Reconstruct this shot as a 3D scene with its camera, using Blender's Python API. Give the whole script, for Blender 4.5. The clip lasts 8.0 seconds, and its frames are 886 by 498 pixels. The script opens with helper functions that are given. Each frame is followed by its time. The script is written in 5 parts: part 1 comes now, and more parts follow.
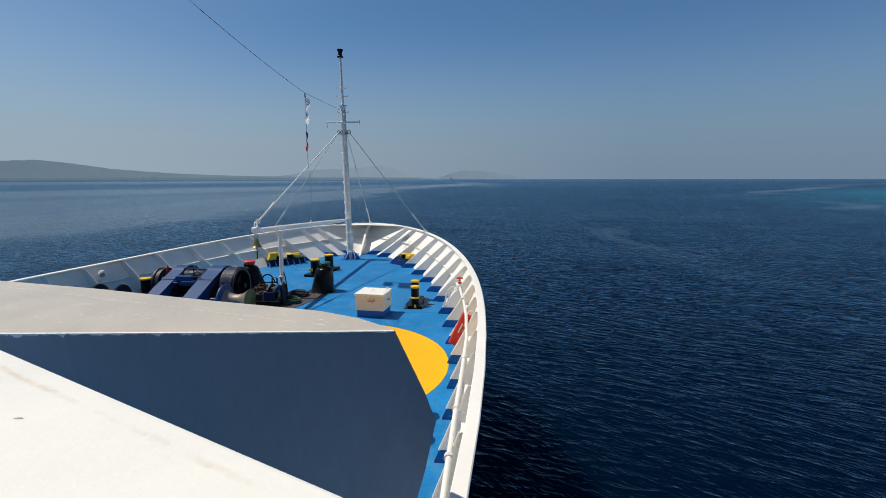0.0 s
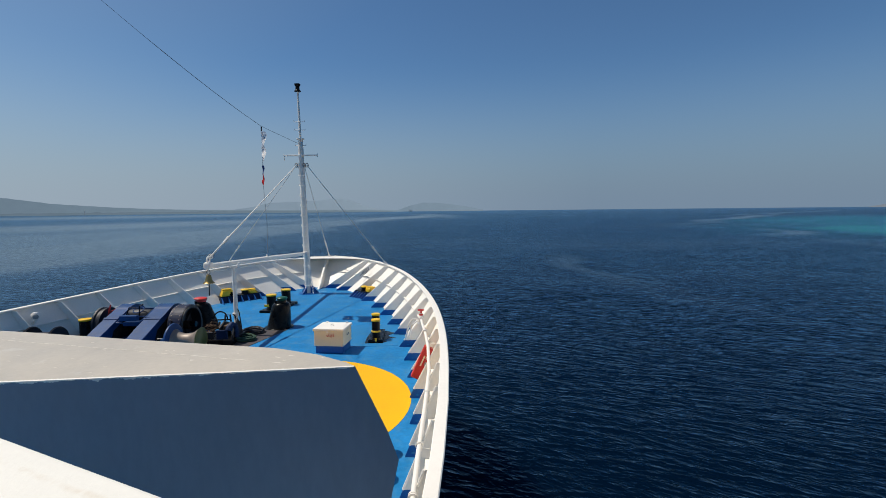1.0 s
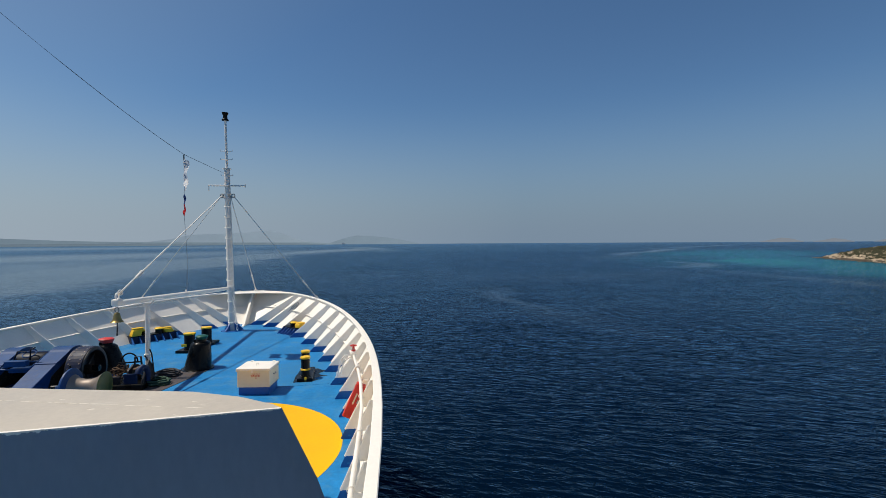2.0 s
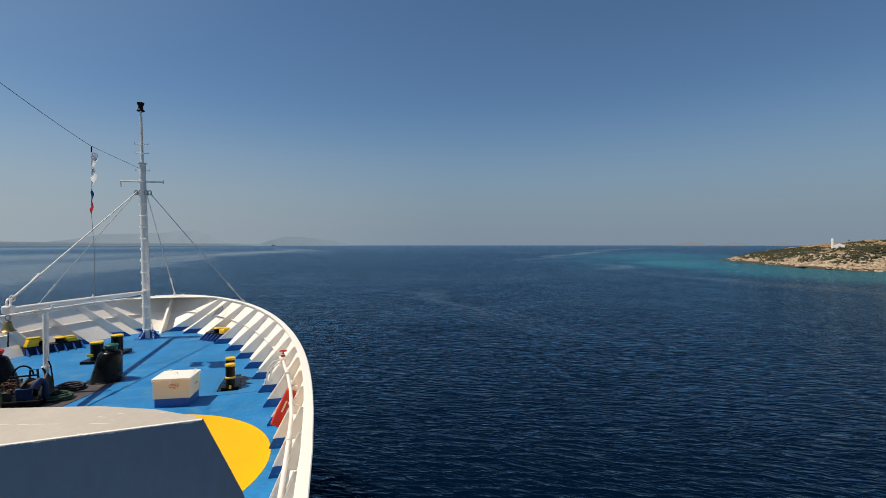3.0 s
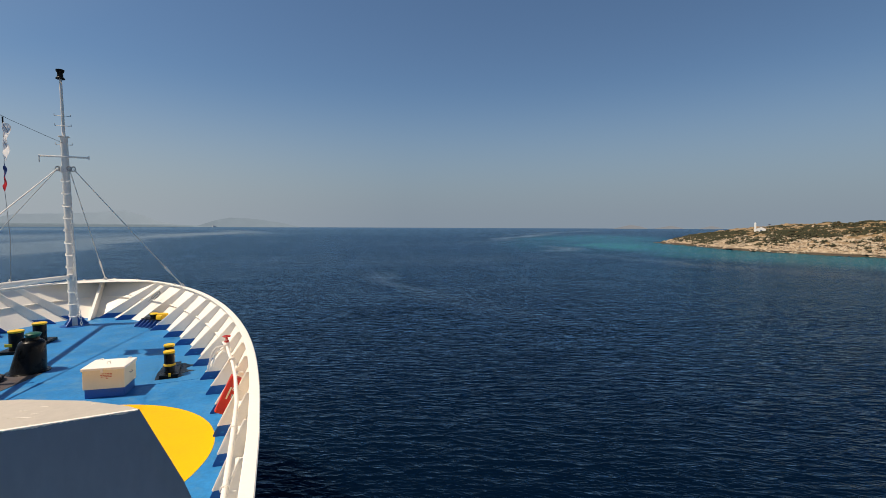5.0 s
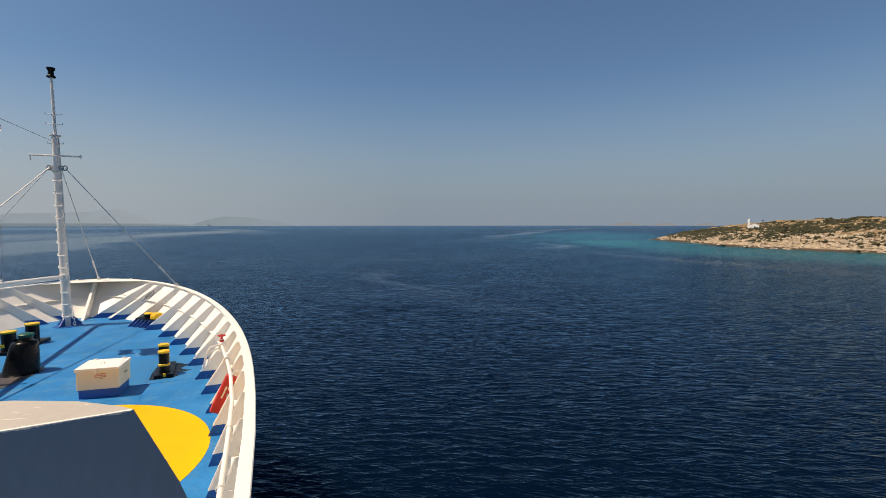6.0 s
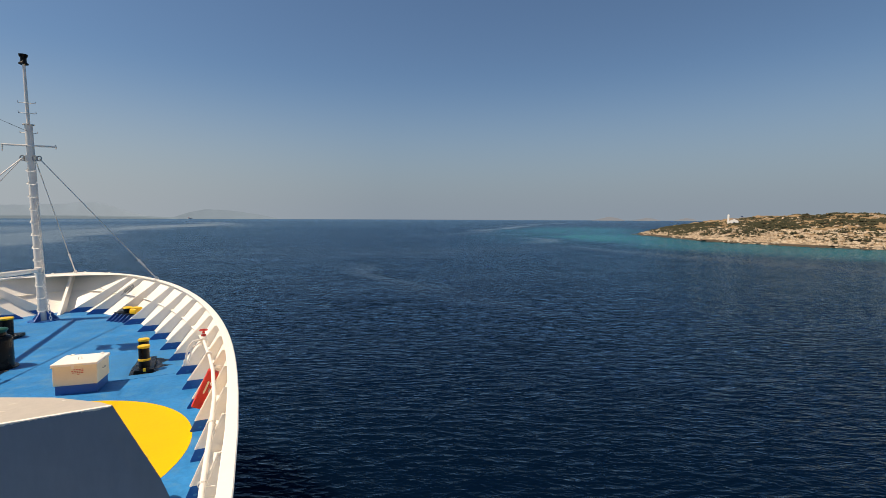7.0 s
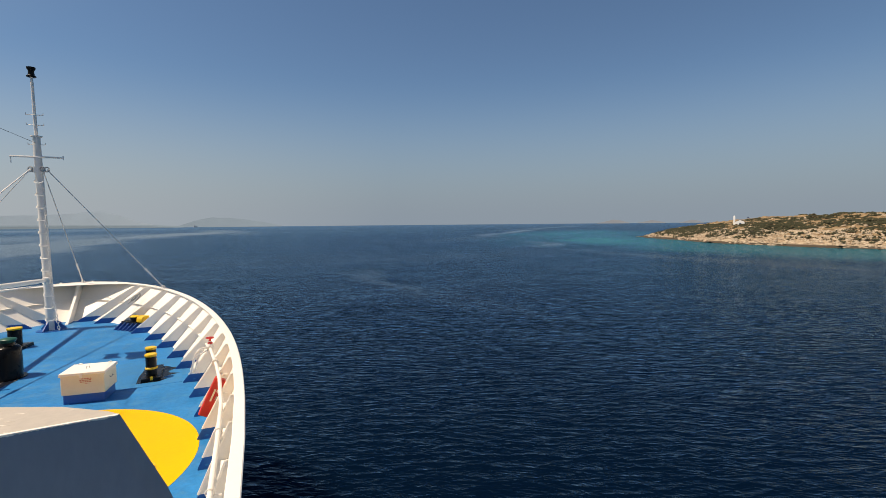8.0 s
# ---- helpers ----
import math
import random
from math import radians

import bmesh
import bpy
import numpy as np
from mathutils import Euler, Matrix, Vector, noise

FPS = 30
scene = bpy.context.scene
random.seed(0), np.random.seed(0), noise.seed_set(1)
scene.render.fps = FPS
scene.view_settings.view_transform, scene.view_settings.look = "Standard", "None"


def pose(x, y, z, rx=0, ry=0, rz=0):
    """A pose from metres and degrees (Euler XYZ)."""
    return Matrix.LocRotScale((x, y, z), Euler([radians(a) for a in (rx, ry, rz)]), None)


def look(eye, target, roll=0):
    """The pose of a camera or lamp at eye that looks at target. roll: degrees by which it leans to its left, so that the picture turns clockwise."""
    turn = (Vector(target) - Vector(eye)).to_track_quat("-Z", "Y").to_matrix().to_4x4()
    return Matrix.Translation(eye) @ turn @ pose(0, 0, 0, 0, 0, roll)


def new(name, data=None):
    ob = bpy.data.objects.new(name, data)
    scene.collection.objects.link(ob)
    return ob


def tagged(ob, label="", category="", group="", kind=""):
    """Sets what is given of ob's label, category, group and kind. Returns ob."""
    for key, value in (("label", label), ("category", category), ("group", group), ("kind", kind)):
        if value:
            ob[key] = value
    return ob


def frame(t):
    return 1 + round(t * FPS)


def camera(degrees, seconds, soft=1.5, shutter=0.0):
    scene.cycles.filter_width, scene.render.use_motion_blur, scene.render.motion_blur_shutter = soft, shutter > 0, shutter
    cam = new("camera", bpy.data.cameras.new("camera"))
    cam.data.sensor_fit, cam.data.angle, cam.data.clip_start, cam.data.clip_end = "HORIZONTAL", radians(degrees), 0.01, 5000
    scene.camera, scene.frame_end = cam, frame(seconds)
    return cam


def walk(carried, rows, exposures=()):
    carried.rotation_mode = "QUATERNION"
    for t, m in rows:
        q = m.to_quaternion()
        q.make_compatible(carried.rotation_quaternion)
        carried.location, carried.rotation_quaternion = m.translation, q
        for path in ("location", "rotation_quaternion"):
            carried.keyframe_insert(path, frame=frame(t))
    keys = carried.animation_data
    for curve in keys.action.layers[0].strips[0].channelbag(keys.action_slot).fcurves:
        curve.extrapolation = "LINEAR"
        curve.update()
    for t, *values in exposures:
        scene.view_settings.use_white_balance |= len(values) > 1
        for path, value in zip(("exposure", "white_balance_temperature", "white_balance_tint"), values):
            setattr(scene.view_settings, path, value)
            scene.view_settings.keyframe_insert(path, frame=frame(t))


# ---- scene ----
# Camera: carried by hand on the bridge wing, turning from the bow to the starboard side.
cam = camera(87.26, 8.0, soft=0.8)
EYE = (6.5, 0.0, 4.0)
TURNS = [
    (0.0, 5.10, -8.66, 0.08),
    (0.5, 3.42, -8.27, 0.25),
    (1.0, 0.14, -4.81, 0.60),
    (1.2, -1.38, -3.52, 0.80),
    (2.3, -10.53, -0.48, -0.05),
    (2.5, -12.23, -0.48, -0.24),
    (3.0, -15.97, -0.57, 0.02),
    (3.5, -18.16, -1.85, -0.63),
    (4.0, -19.86, -2.54, -0.78),
    (4.5, -21.27, -2.61, -0.27),
    (4.7, -21.80, -2.68, -0.29),
    (5.8, -22.32, -2.84, -0.12),
    (6.0, -22.62, -3.01, 0.03),
    (6.5, -23.73, -3.47, -0.14),
    (7.0, -24.42, -3.74, -0.25),
    (7.5, -24.40, -3.56, 0.31),
    (8.0, -23.89, -3.12, 0.52),
]
walk(cam, [(t, pose(EYE[0] + 0.003 * t, EYE[1], EYE[2], 90 + p, r, y)) for t, y, p, r in TURNS],
     exposures=[(0.0, -0.05, 6200, 9), (2.5, 0.03, 6650, 10), (3.5, 0.09, 7080, 12), (4.5, 0.15, 7280, 13), (6.0, 0.21, 7480, 15), (8.0, 0.27, 7600, 15)])

# ---- light ----
SUN = Vector((-0.573, 0.065, 1.0)).normalized()
world = bpy.data.worlds.new("world")
scene.world = world
world.use_nodes = True
wn = world.node_tree
wn.nodes.clear()
sky = wn.nodes.new("ShaderNodeTexSky")
sky.sky_type = "NISHITA"
sky.sun_disc = False
sky.sun_elevation = math.asin(SUN.z)
sky.sun_rotation = math.atan2(SUN.x, SUN.y)
sky.altitude = 0
sky.air_density, sky.dust_density, sky.ozone_density = 1.0, 0.4, 2.5
bg = wn.nodes.new("ShaderNodeBackground")
bg.inputs["Strength"].default_value = 0.083
wout = wn.nodes.new("ShaderNodeOutputWorld")
# clear blue aloft, paling into sea haze along the whole horizon
tint = wn.nodes.new("ShaderNodeMix")
tint.data_type, tint.blend_type = "RGBA", "MULTIPLY"
tint.inputs[0].default_value = 1.0
wn.links.new(sky.outputs[0], tint.inputs[6])
where = wn.nodes.new("ShaderNodeTexCoord")
# the sky whitens towards the sun
toward_sun = wn.nodes.new("ShaderNodeVectorMath")
toward_sun.operation = "DOT_PRODUCT"
toward_sun.inputs[1].default_value = SUN
wn.links.new(where.outputs["Generated"], toward_sun.inputs[0])
glow = wn.nodes.new("ShaderNodeValToRGB")
glow.color_ramp.elements[0].position, glow.color_ramp.elements[0].color = 0.45, (0.65, 0.855, 0.99, 1)
glow.color_ramp.elements[1].position, glow.color_ramp.elements[1].color = 0.98, (1.25, 1.12, 0.95, 1)
wn.links.new(toward_sun.outputs["Value"], glow.inputs["Fac"])
wn.links.new(glow.outputs["Color"], tint.inputs[7])
part_z = wn.nodes.new("ShaderNodeSeparateXYZ")
wn.links.new(where.outputs["Generated"], part_z.inputs[0])
fall = wn.nodes.new("ShaderNodeValToRGB")
fall.color_ramp.interpolation = "EASE"
fall.color_ramp.elements[0].position, fall.color_ramp.elements[0].color = 0.0, (1, 1, 1, 1)
fall.color_ramp.elements[1].position, fall.color_ramp.elements[1].color = 0.30, (0, 0, 0, 1)
wn.links.new(part_z.outputs["Z"], fall.inputs["Fac"])
haze = wn.nodes.new("ShaderNodeMix")
haze.data_type = "RGBA"
# the haze is a little brighter on the sun's side
lee = wn.nodes.new("ShaderNodeValToRGB")
lee.color_ramp.elements[0].position, lee.color_ramp.elements[0].color = 0.15, (4.05, 4.85, 5.6, 1)
lee.color_ramp.elements[1].position, lee.color_ramp.elements[1].color = 0.65, (2.32, 3.15, 4.12, 1)
half = wn.nodes.new("ShaderNodeMath")
half.operation = "MULTIPLY_ADD"
half.inputs[1].default_value, half.inputs[2].default_value = 0.5, 0.5
wn.links.new(part_z.outputs["X"], half.inputs[0])
wn.links.new(half.outputs[0], lee.inputs["Fac"])
wn.links.new(lee.outputs["Color"], haze.inputs[7])
wn.links.new(fall.outputs["Color"], haze.inputs[0])
wn.links.new(tint.outputs[2], haze.inputs[6])
wn.links.new(haze.outputs[2], bg.inputs["Color"])
wn.links.new(bg.outputs[0], wout.inputs["Surface"])

sun_data = bpy.data.lights.new("sun", "SUN")
sun_data.energy, sun_data.angle, sun_data.color = 4.2, radians(0.53), (1.0, 0.91, 0.78)
sun = new("sun", sun_data)
sun.matrix_world = look(SUN * 60, (0, 0, 0))

SEA = -7.0          # the sea's level; the fore deck lies at 0


# ---- materials ----
def nodes_of(name):
    m = bpy.data.materials.new(name)
    m.use_nodes = True
    nt = m.node_tree
    return m, nt, nt.nodes["Principled BSDF"]


def add(nt, kind, **values):
    n = nt.nodes.new("ShaderNode" + kind)
    for k, v in values.items():
        n.inputs[k.replace("_", " ")].default_value = v
    return n


def noise_tex(nt, coord, scale, detail=4.0, rough=0.55):
    n = add(nt, "TexNoise", Scale=scale, Detail=detail, Roughness=rough)
    nt.links.new(coord, n.inputs["Vector"])
    return n.outputs["Fac"]


def ramp(nt, fac, a, b, ca=(0, 0, 0, 1), cb=(1, 1, 1, 1)):
    r = nt.nodes.new("ShaderNodeValToRGB")
    r.color_ramp.elements[0].position, r.color_ramp.elements[1].position = a, b
    r.color_ramp.elements[0].color, r.color_ramp.elements[1].color = ca, cb
    nt.links.new(fac, r.inputs["Fac"])
    return r.outputs["Color"]


def mix(nt, fac, a, b, blend="MIX"):
    n = nt.nodes.new("ShaderNodeMix")
    n.data_type, n.blend_type = "RGBA", blend
    for sock, v in ((n.inputs[0], fac), (n.inputs[6], a), (n.inputs[7], b)):
        if isinstance(v, (int, float)):
            sock.default_value = v
        elif isinstance(v, tuple):
            sock.default_value = (*v[:3], 1)
        else:
            nt.links.new(v, sock)
    return n.outputs[2]


def paint(name, color, rough=0.45, metal=0.0, spread=0.12, scale=2.0, stain=None, stain_at=(0.62, 0.78), bump=0.15,
          bump_scale=60.0, stretch=(1, 1, 1), gloss=0.0, spec=0.4, spots=None):
    """A painted or weathered surface: broad fading, fine grain, stains and slight relief."""
    m, nt, b = nodes_of(name)
    geo = nt.nodes.new("ShaderNodeNewGeometry")
    mp = nt.nodes.new("ShaderNodeMapping")
    mp.inputs["Scale"].default_value = stretch
    nt.links.new(geo.outputs["Position"], mp.inputs["Vector"])
    co = mp.outputs["Vector"]
    broad = noise_tex(nt, co, scale, 5.0, 0.6)
    fine = noise_tex(nt, co, scale * 14, 3.0, 0.6)
    lo = tuple(c * (1 - spread) for c in color)
    hi = tuple(min(1.0, c * (1 + spread)) for c in color)
    c = mix(nt, ramp(nt, broad, 0.3, 0.7), lo, hi)
    c = mix(nt, 0.35, c, mix(nt, ramp(nt, fine, 0.35, 0.65), lo, hi))
    if stain:
        patch = noise_tex(nt, co, scale * 2.7, 6.0, 0.68)
        c = mix(nt, ramp(nt, patch, *stain_at), c, stain)
    if spots:
        c = mix(nt, ramp(nt, noise_tex(nt, co, scale * 9, 5.0, 0.72), 0.66, 0.71), c, spots)
        c = mix(nt, mix(nt, 0.45, (0, 0, 0), ramp(nt, noise_tex(nt, co, scale * 0.45, 6.0, 0.7), 0.50, 0.66)), c, tuple(v * 0.72 for v in color))
    nt.links.new(c, b.inputs["Base Color"])
    rr = nt.nodes.new("ShaderNodeMapRange")
    rr.inputs["To Min"].default_value, rr.inputs["To Max"].default_value = max(0.03, rough - 0.1), min(1.0, rough + 0.12)
    nt.links.new(broad, rr.inputs["Value"])
    nt.links.new(rr.outputs[0], b.inputs["Roughness"])
    b.inputs["Metallic"].default_value = metal
    b.inputs["Coat Weight"].default_value = gloss
    b.inputs["Specular IOR Level"].default_value = spec
    if bump:
        bp = add(nt, "Bump", Strength=bump, Distance=0.004)
        nt.links.new(noise_tex(nt, co, bump_scale, 3.0), bp.inputs["Height"])
        nt.links.new(bp.outputs[0], b.inputs["Normal"])
    return m


WHITE = paint("white_ship_paint", (0.86, 0.815, 0.735), 0.42, spread=0.05, scale=1.3, stain=(0.62, 0.52, 0.40), stain_at=(0.70, 0.86))
CREAM = paint("cream_box_paint", (0.80, 0.72, 0.52), 0.45, spread=0.05, scale=2.5, stain=(0.55, 0.40, 0.24), stain_at=(0.72, 0.9))
TOPWHITE = paint("weathered_white_top", (0.52, 0.463, 0.378), 0.34, spread=0.10, scale=1.8, stain=(0.62, 0.58, 0.51), stain_at=(0.60, 0.76), bump=0.3, bump_scale=25)
LEDGE = paint("near_ledge_white", (0.82, 0.785, 0.705), 0.42, spread=0.03, scale=4.0, stain=(0.66, 0.58, 0.46), stain_at=(0.74, 0.9), bump=0.2, bump_scale=70)
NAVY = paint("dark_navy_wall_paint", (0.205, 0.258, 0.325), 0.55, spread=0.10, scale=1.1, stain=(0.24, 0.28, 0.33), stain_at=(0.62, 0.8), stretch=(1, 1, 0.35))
BLUE = paint("blue_deck_paint", (0.014, 0.185, 0.45), 0.5, spec=0.25, spread=0.26, scale=0.7, spots=(0.11, 0.17, 0.23), stain=(0.075, 0.235, 0.41), stain_at=(0.50, 0.70), bump=0.35, bump_scale=45)
DBLUE = paint("blue_foot_paint", (0.012, 0.10, 0.34), 0.4, spread=0.1, scale=2.0)
WBLUE = paint("dark_blue_machine_paint", (0.017, 0.062, 0.185), 0.46, spec=0.2, spread=0.3, scale=3.0, stain=(0.05, 0.08, 0.15), stain_at=(0.5, 0.75), spots=(0.05, 0.035, 0.03))
YELLOW = paint("yellow_deck_paint", (0.82, 0.43, 0.006), 0.6, spec=0.15, spread=0.06, scale=1.0, stain=(0.72, 0.40, 0.03), stain_at=(0.66, 0.84), bump=0.3, bump_scale=45)
YCAP = paint("yellow_cap_paint", (0.80, 0.48, 0.02), 0.45, spread=0.1, scale=5.0, stain=(0.35, 0.22, 0.06), stain_at=(0.66, 0.85))
BLACK = paint("black_tar_paint", (0.006, 0.006, 0.006), 0.27, spec=0.16, spread=0.3, scale=3.0, stain=(0.022, 0.019, 0.016), stain_at=(0.6, 0.8))
RUST = paint("rusted_iron", (0.10, 0.055, 0.032), 0.75, spread=0.4, scale=6.0, stain=(0.20, 0.14, 0.07), stain_at=(0.5, 0.7), bump=0.8)
GREEN = paint("dark_green_lid_paint", (0.012, 0.085, 0.055), 0.35, spread=0.15, scale=6.0)
RED = paint("red_paint", (0.58, 0.045, 0.035), 0.4, spread=0.12, scale=5.0, stain=(0.4, 0.1, 0.07), stain_at=(0.68, 0.84))
SILVER = paint("silver_grey_mast_paint", (0.72, 0.69, 0.64), 0.42, spread=0.1, scale=3.5, stain=(0.42, 0.39, 0.35), stain_at=(0.60, 0.78))
GREY = paint("grey_steel", (0.30, 0.30, 0.29), 0.45, spread=0.15, scale=4.0)
WIRE = paint("galvanised_wire", (0.60, 0.60, 0.575), 0.5, 0.15, spread=0.15, scale=8.0)
ROPE = paint("black_wire_rope", (0.03, 0.03, 0.035), 0.6, spread=0.2, scale=8.0)
BRASS = paint("brass", (0.42, 0.29, 0.11), 0.32, 1.0, spread=0.25, scale=9.0, stain=(0.25, 0.18, 0.09), stain_at=(0.55, 0.75))
WORN = paint("worn_bare_drum_steel", (0.24, 0.20, 0.17), 0.5, 0.4, spread=0.2, scale=7.0)
OLIVE = paint("olive_drum_paint", (0.10, 0.115, 0.035), 0.4, spread=0.2, scale=6.0)
LINE = paint("green_mooring_rope", (0.035, 0.075, 0.05), 0.85, spread=0.3, scale=14.0, bump=0.8, bump_scale=120)
FLAGW = paint("white_flag_cloth", (0.78, 0.77, 0.77), 0.8, spread=0.04, scale=6.0)
FLAGR = paint("red_flag_cloth", (0.42, 0.03, 0.035), 0.8, spread=0.08, scale=6.0)
FLAGB = paint("blue_flag_cloth", (0.02, 0.05, 0.17), 0.8, spread=0.08, scale=6.0)
INK = paint("red_stencil_ink", (0.55, 0.10, 0.06), 0.6, spread=0.1, scale=9.0, bump=0)


# ---- mesh helpers ----
def part(name, bm, material, parent=None, label="", smooth=False):
    """Links a bmesh as one mesh object under a thing or a part."""
    me = bpy.data.meshes.new(name)
    bmesh.ops.recalc_face_normals(bm, faces=bm.faces)
    bm.to_mesh(me)
    bm.free()
    for mt in (material if isinstance(material, (list, tuple)) else (material,)):
        me.materials.append(mt)
    if smooth:
        me.shade_smooth()
        me.set_sharp_from_angle(angle=radians(38))
    ob = new(name, me)
    if parent:
        ob.parent = parent
    if label:
        ob["label"] = label
    return ob


def thing(name, m, label, category, group=""):
    ob = new(name)
    ob.empty_display_size = 0.2
    ob.matrix_basis = m
    return tagged(ob, label, category, group)


def box(bm, c, s, bevel=0.0, m=None, seg=2):
    r = bmesh.ops.create_cube(bm, size=1.0, matrix=(m or Matrix()) @ Matrix.Translation(c) @ Matrix.Diagonal((*s, 1)))
    if bevel:
        es = list({e for v in r["verts"] for e in v.link_edges})
        bmesh.ops.bevel(bm, geom=es, offset=bevel, segments=seg, affect="EDGES", profile=0.5)
    return bm


def boxed(c, s, bevel=0.01, m=None, seg=2):
    return box(bmesh.new(), c, s, bevel, m, seg)


def lathe(bm, profile, seg=24, m=None):
    """Turns (radius, height) pairs about z; a radius of 0 closes the end."""
    m = m or Matrix()
    rings = []
    for r, z in profile:
        if r < 1e-6:
            rings.append([bm.verts.new(m @ Vector((0, 0, z)))])
        else:
            rings.append([bm.verts.new(m @ Vector((r * math.cos(2 * math.pi * i / seg), r * math.sin(2 * math.pi * i / seg), z))) for i in range(seg)])
    for a, b in zip(rings, rings[1:]):
        for i in range(seg):
            j = (i + 1) % seg
            if len(a) == 1 and len(b) == 1:
                continue
            if len(a) == 1:
                bm.faces.new((a[0], b[i], b[j]))
            elif len(b) == 1:
                bm.faces.new((a[i], a[j], b[0]))
            else:
                bm.faces.new((a[i], a[j], b[j], b[i]))
    return bm


def tube(bm, pts, r, seg=8, closed=False):
    """A round bar along points; r is one radius or one for each point."""
    pts = [Vector(p) for p in pts]
    n = len(pts)
    rs = r if isinstance(r, (list, tuple)) else [r] * n
    up = None
    rings = []
    for i, p in enumerate(pts):
        a = pts[(i - 1) % n] if (closed or i > 0) else p
        b = pts[(i + 1) % n] if (closed or i < n - 1) else p
        d = (b - a).normalized()
        if up is None:
            up = d.orthogonal().normalized()
        up = (up - d * up.dot(d)).normalized()
        side = d.cross(up)
        rings.append([bm.verts.new(p + rs[i] * (math.cos(2 * math.pi * k / seg) * up + math.sin(2 * math.pi * k / seg) * side)) for k in range(seg)])
    last = n if closed else n - 1
    for i in range(last):
        a, b = rings[i], rings[(i + 1) % n]
        for k in range(seg):
            q = (k + 1) % seg
            bm.faces.new((a[k], a[q], b[q], b[k]))
    if not closed:
        bm.faces.new(rings[0][::-1])
        bm.faces.new(rings[-1])
    return bm


def bar(p, q, r, seg=10):
    return tube(bmesh.new(), [p, q], r, seg)


def prism(bm, poly, axis, a, b, bevel=0.0):
    """A polygon in the plane across axis ('x': pairs are y, z; 'y': x, z; 'z': x, y), thick from a to b."""
    def at(u, v, w):
        return {"x": (w, u, v), "y": (u, w, v), "z": (u, v, w)}[axis]
    lo = [bm.verts.new(at(u, v, a)) for u, v in poly]
    hi = [bm.verts.new(at(u, v, b)) for u, v in poly]
    fs = [bm.faces.new(lo[::-1]), bm.faces.new(hi)]
    for i in range(len(poly)):
        j = (i + 1) % len(poly)
        fs.append(bm.faces.new((lo[i], lo[j], hi[j], hi[i])))
    if bevel:
        es = list({e for f in fs for e in f.edges})
        bmesh.ops.bevel(bm, geom=es, offset=bevel, segments=2, affect="EDGES", profile=0.5)
    return bm


def arc(cx, cy, r, a0, a1, n):
    return [(cx + r * math.cos(radians(a0 + (a1 - a0) * i / n)), cy + r * math.sin(radians(a0 + (a1 - a0) * i / n))) for i in range(n + 1)]


# ---- the ship's lines ----
AFT = -14.0


def rail_height(y):
    u = min(1.0, max(0.0, (y - 13.0) / 13.0))
    return 1.19 + 0.25 * u * u * (3 - 2 * u)


def station(k, half, y0, tip, p, q):
    """The point of an outline at k in 0..1 (0: where it begins to close in, 1: the stem)."""
    th = k * math.pi / 2
    return half * max(0.0, math.cos(th)) ** (2 / q), y0 + (tip - y0) * math.sin(th) ** (2 / p)


def rail_at(k):
    return station(k, 6.56, 8.0, 26.1, 2.2, 1.6)


def deck_at(k):
    return station(k, 6.07, 8.0, 24.3, 1.75, 1.6)


def water_at(k):
    return station(k, 5.7, 2.0, 21.0, 1.5, 1.3)


def plate_point(k, s):
    """The bulwark plate's inner side: s from 0 at the deck to 1 under the rail."""
    (dx, dy), (rx, ry) = deck_at(k), rail_at(k)
    (ax, ay), (bx, by) = rail_at(max(0, k - 0.004)), rail_at(min(1, k + 0.004))
    n = Vector((by - ay, -(bx - ax), 0)).normalized()
    rx, ry = rx - 0.045 * n.x, ry - 0.045 * n.y
    return Vector((dx + (rx - dx) * s, dy + (ry - dy) * s, rail_height(ry) * s))


def plate_x(y, s):
    """The plate's half breadth at y, for a level s."""
    if y <= 8.0:
        return plate_point(0, s).x - tuck(y) * s
    lo, hi = 0.0, 1.0
    for _ in range(40):
        mid = (lo + hi) / 2
        if plate_point(mid, s).y < y:
            lo = mid
        else:
            hi = mid
    return plate_point(lo, s).x


KS = [0] + [1 - (1 - i / 56) ** 1.25 for i in range(1, 57)]


def tuck(y):
    """How much the rail draws in abaft the shoulder."""
    return 0.0095 * (8.0 - max(2.0, min(8.0, y))) ** 2


def outline(fn, aft=AFT):
    """Starboard points of an outline from aft to the stem."""
    pts = [Vector((fn(0)[0] - (tuck(y) if fn is rail_at else 0), y, 0)) for y in np.linspace(aft, fn(0)[1], 16)[:-1]]
    return pts + [Vector((*fn(k), 0)) for k in KS]


# ---- sea ----
def bearing(az, dist):
    """A place on the plan at an azimuth from the bow (positive to port) and a distance from the bridge wing."""
    return EYE[0] - dist * math.sin(radians(az)), EYE[1] + dist * math.cos(radians(az))


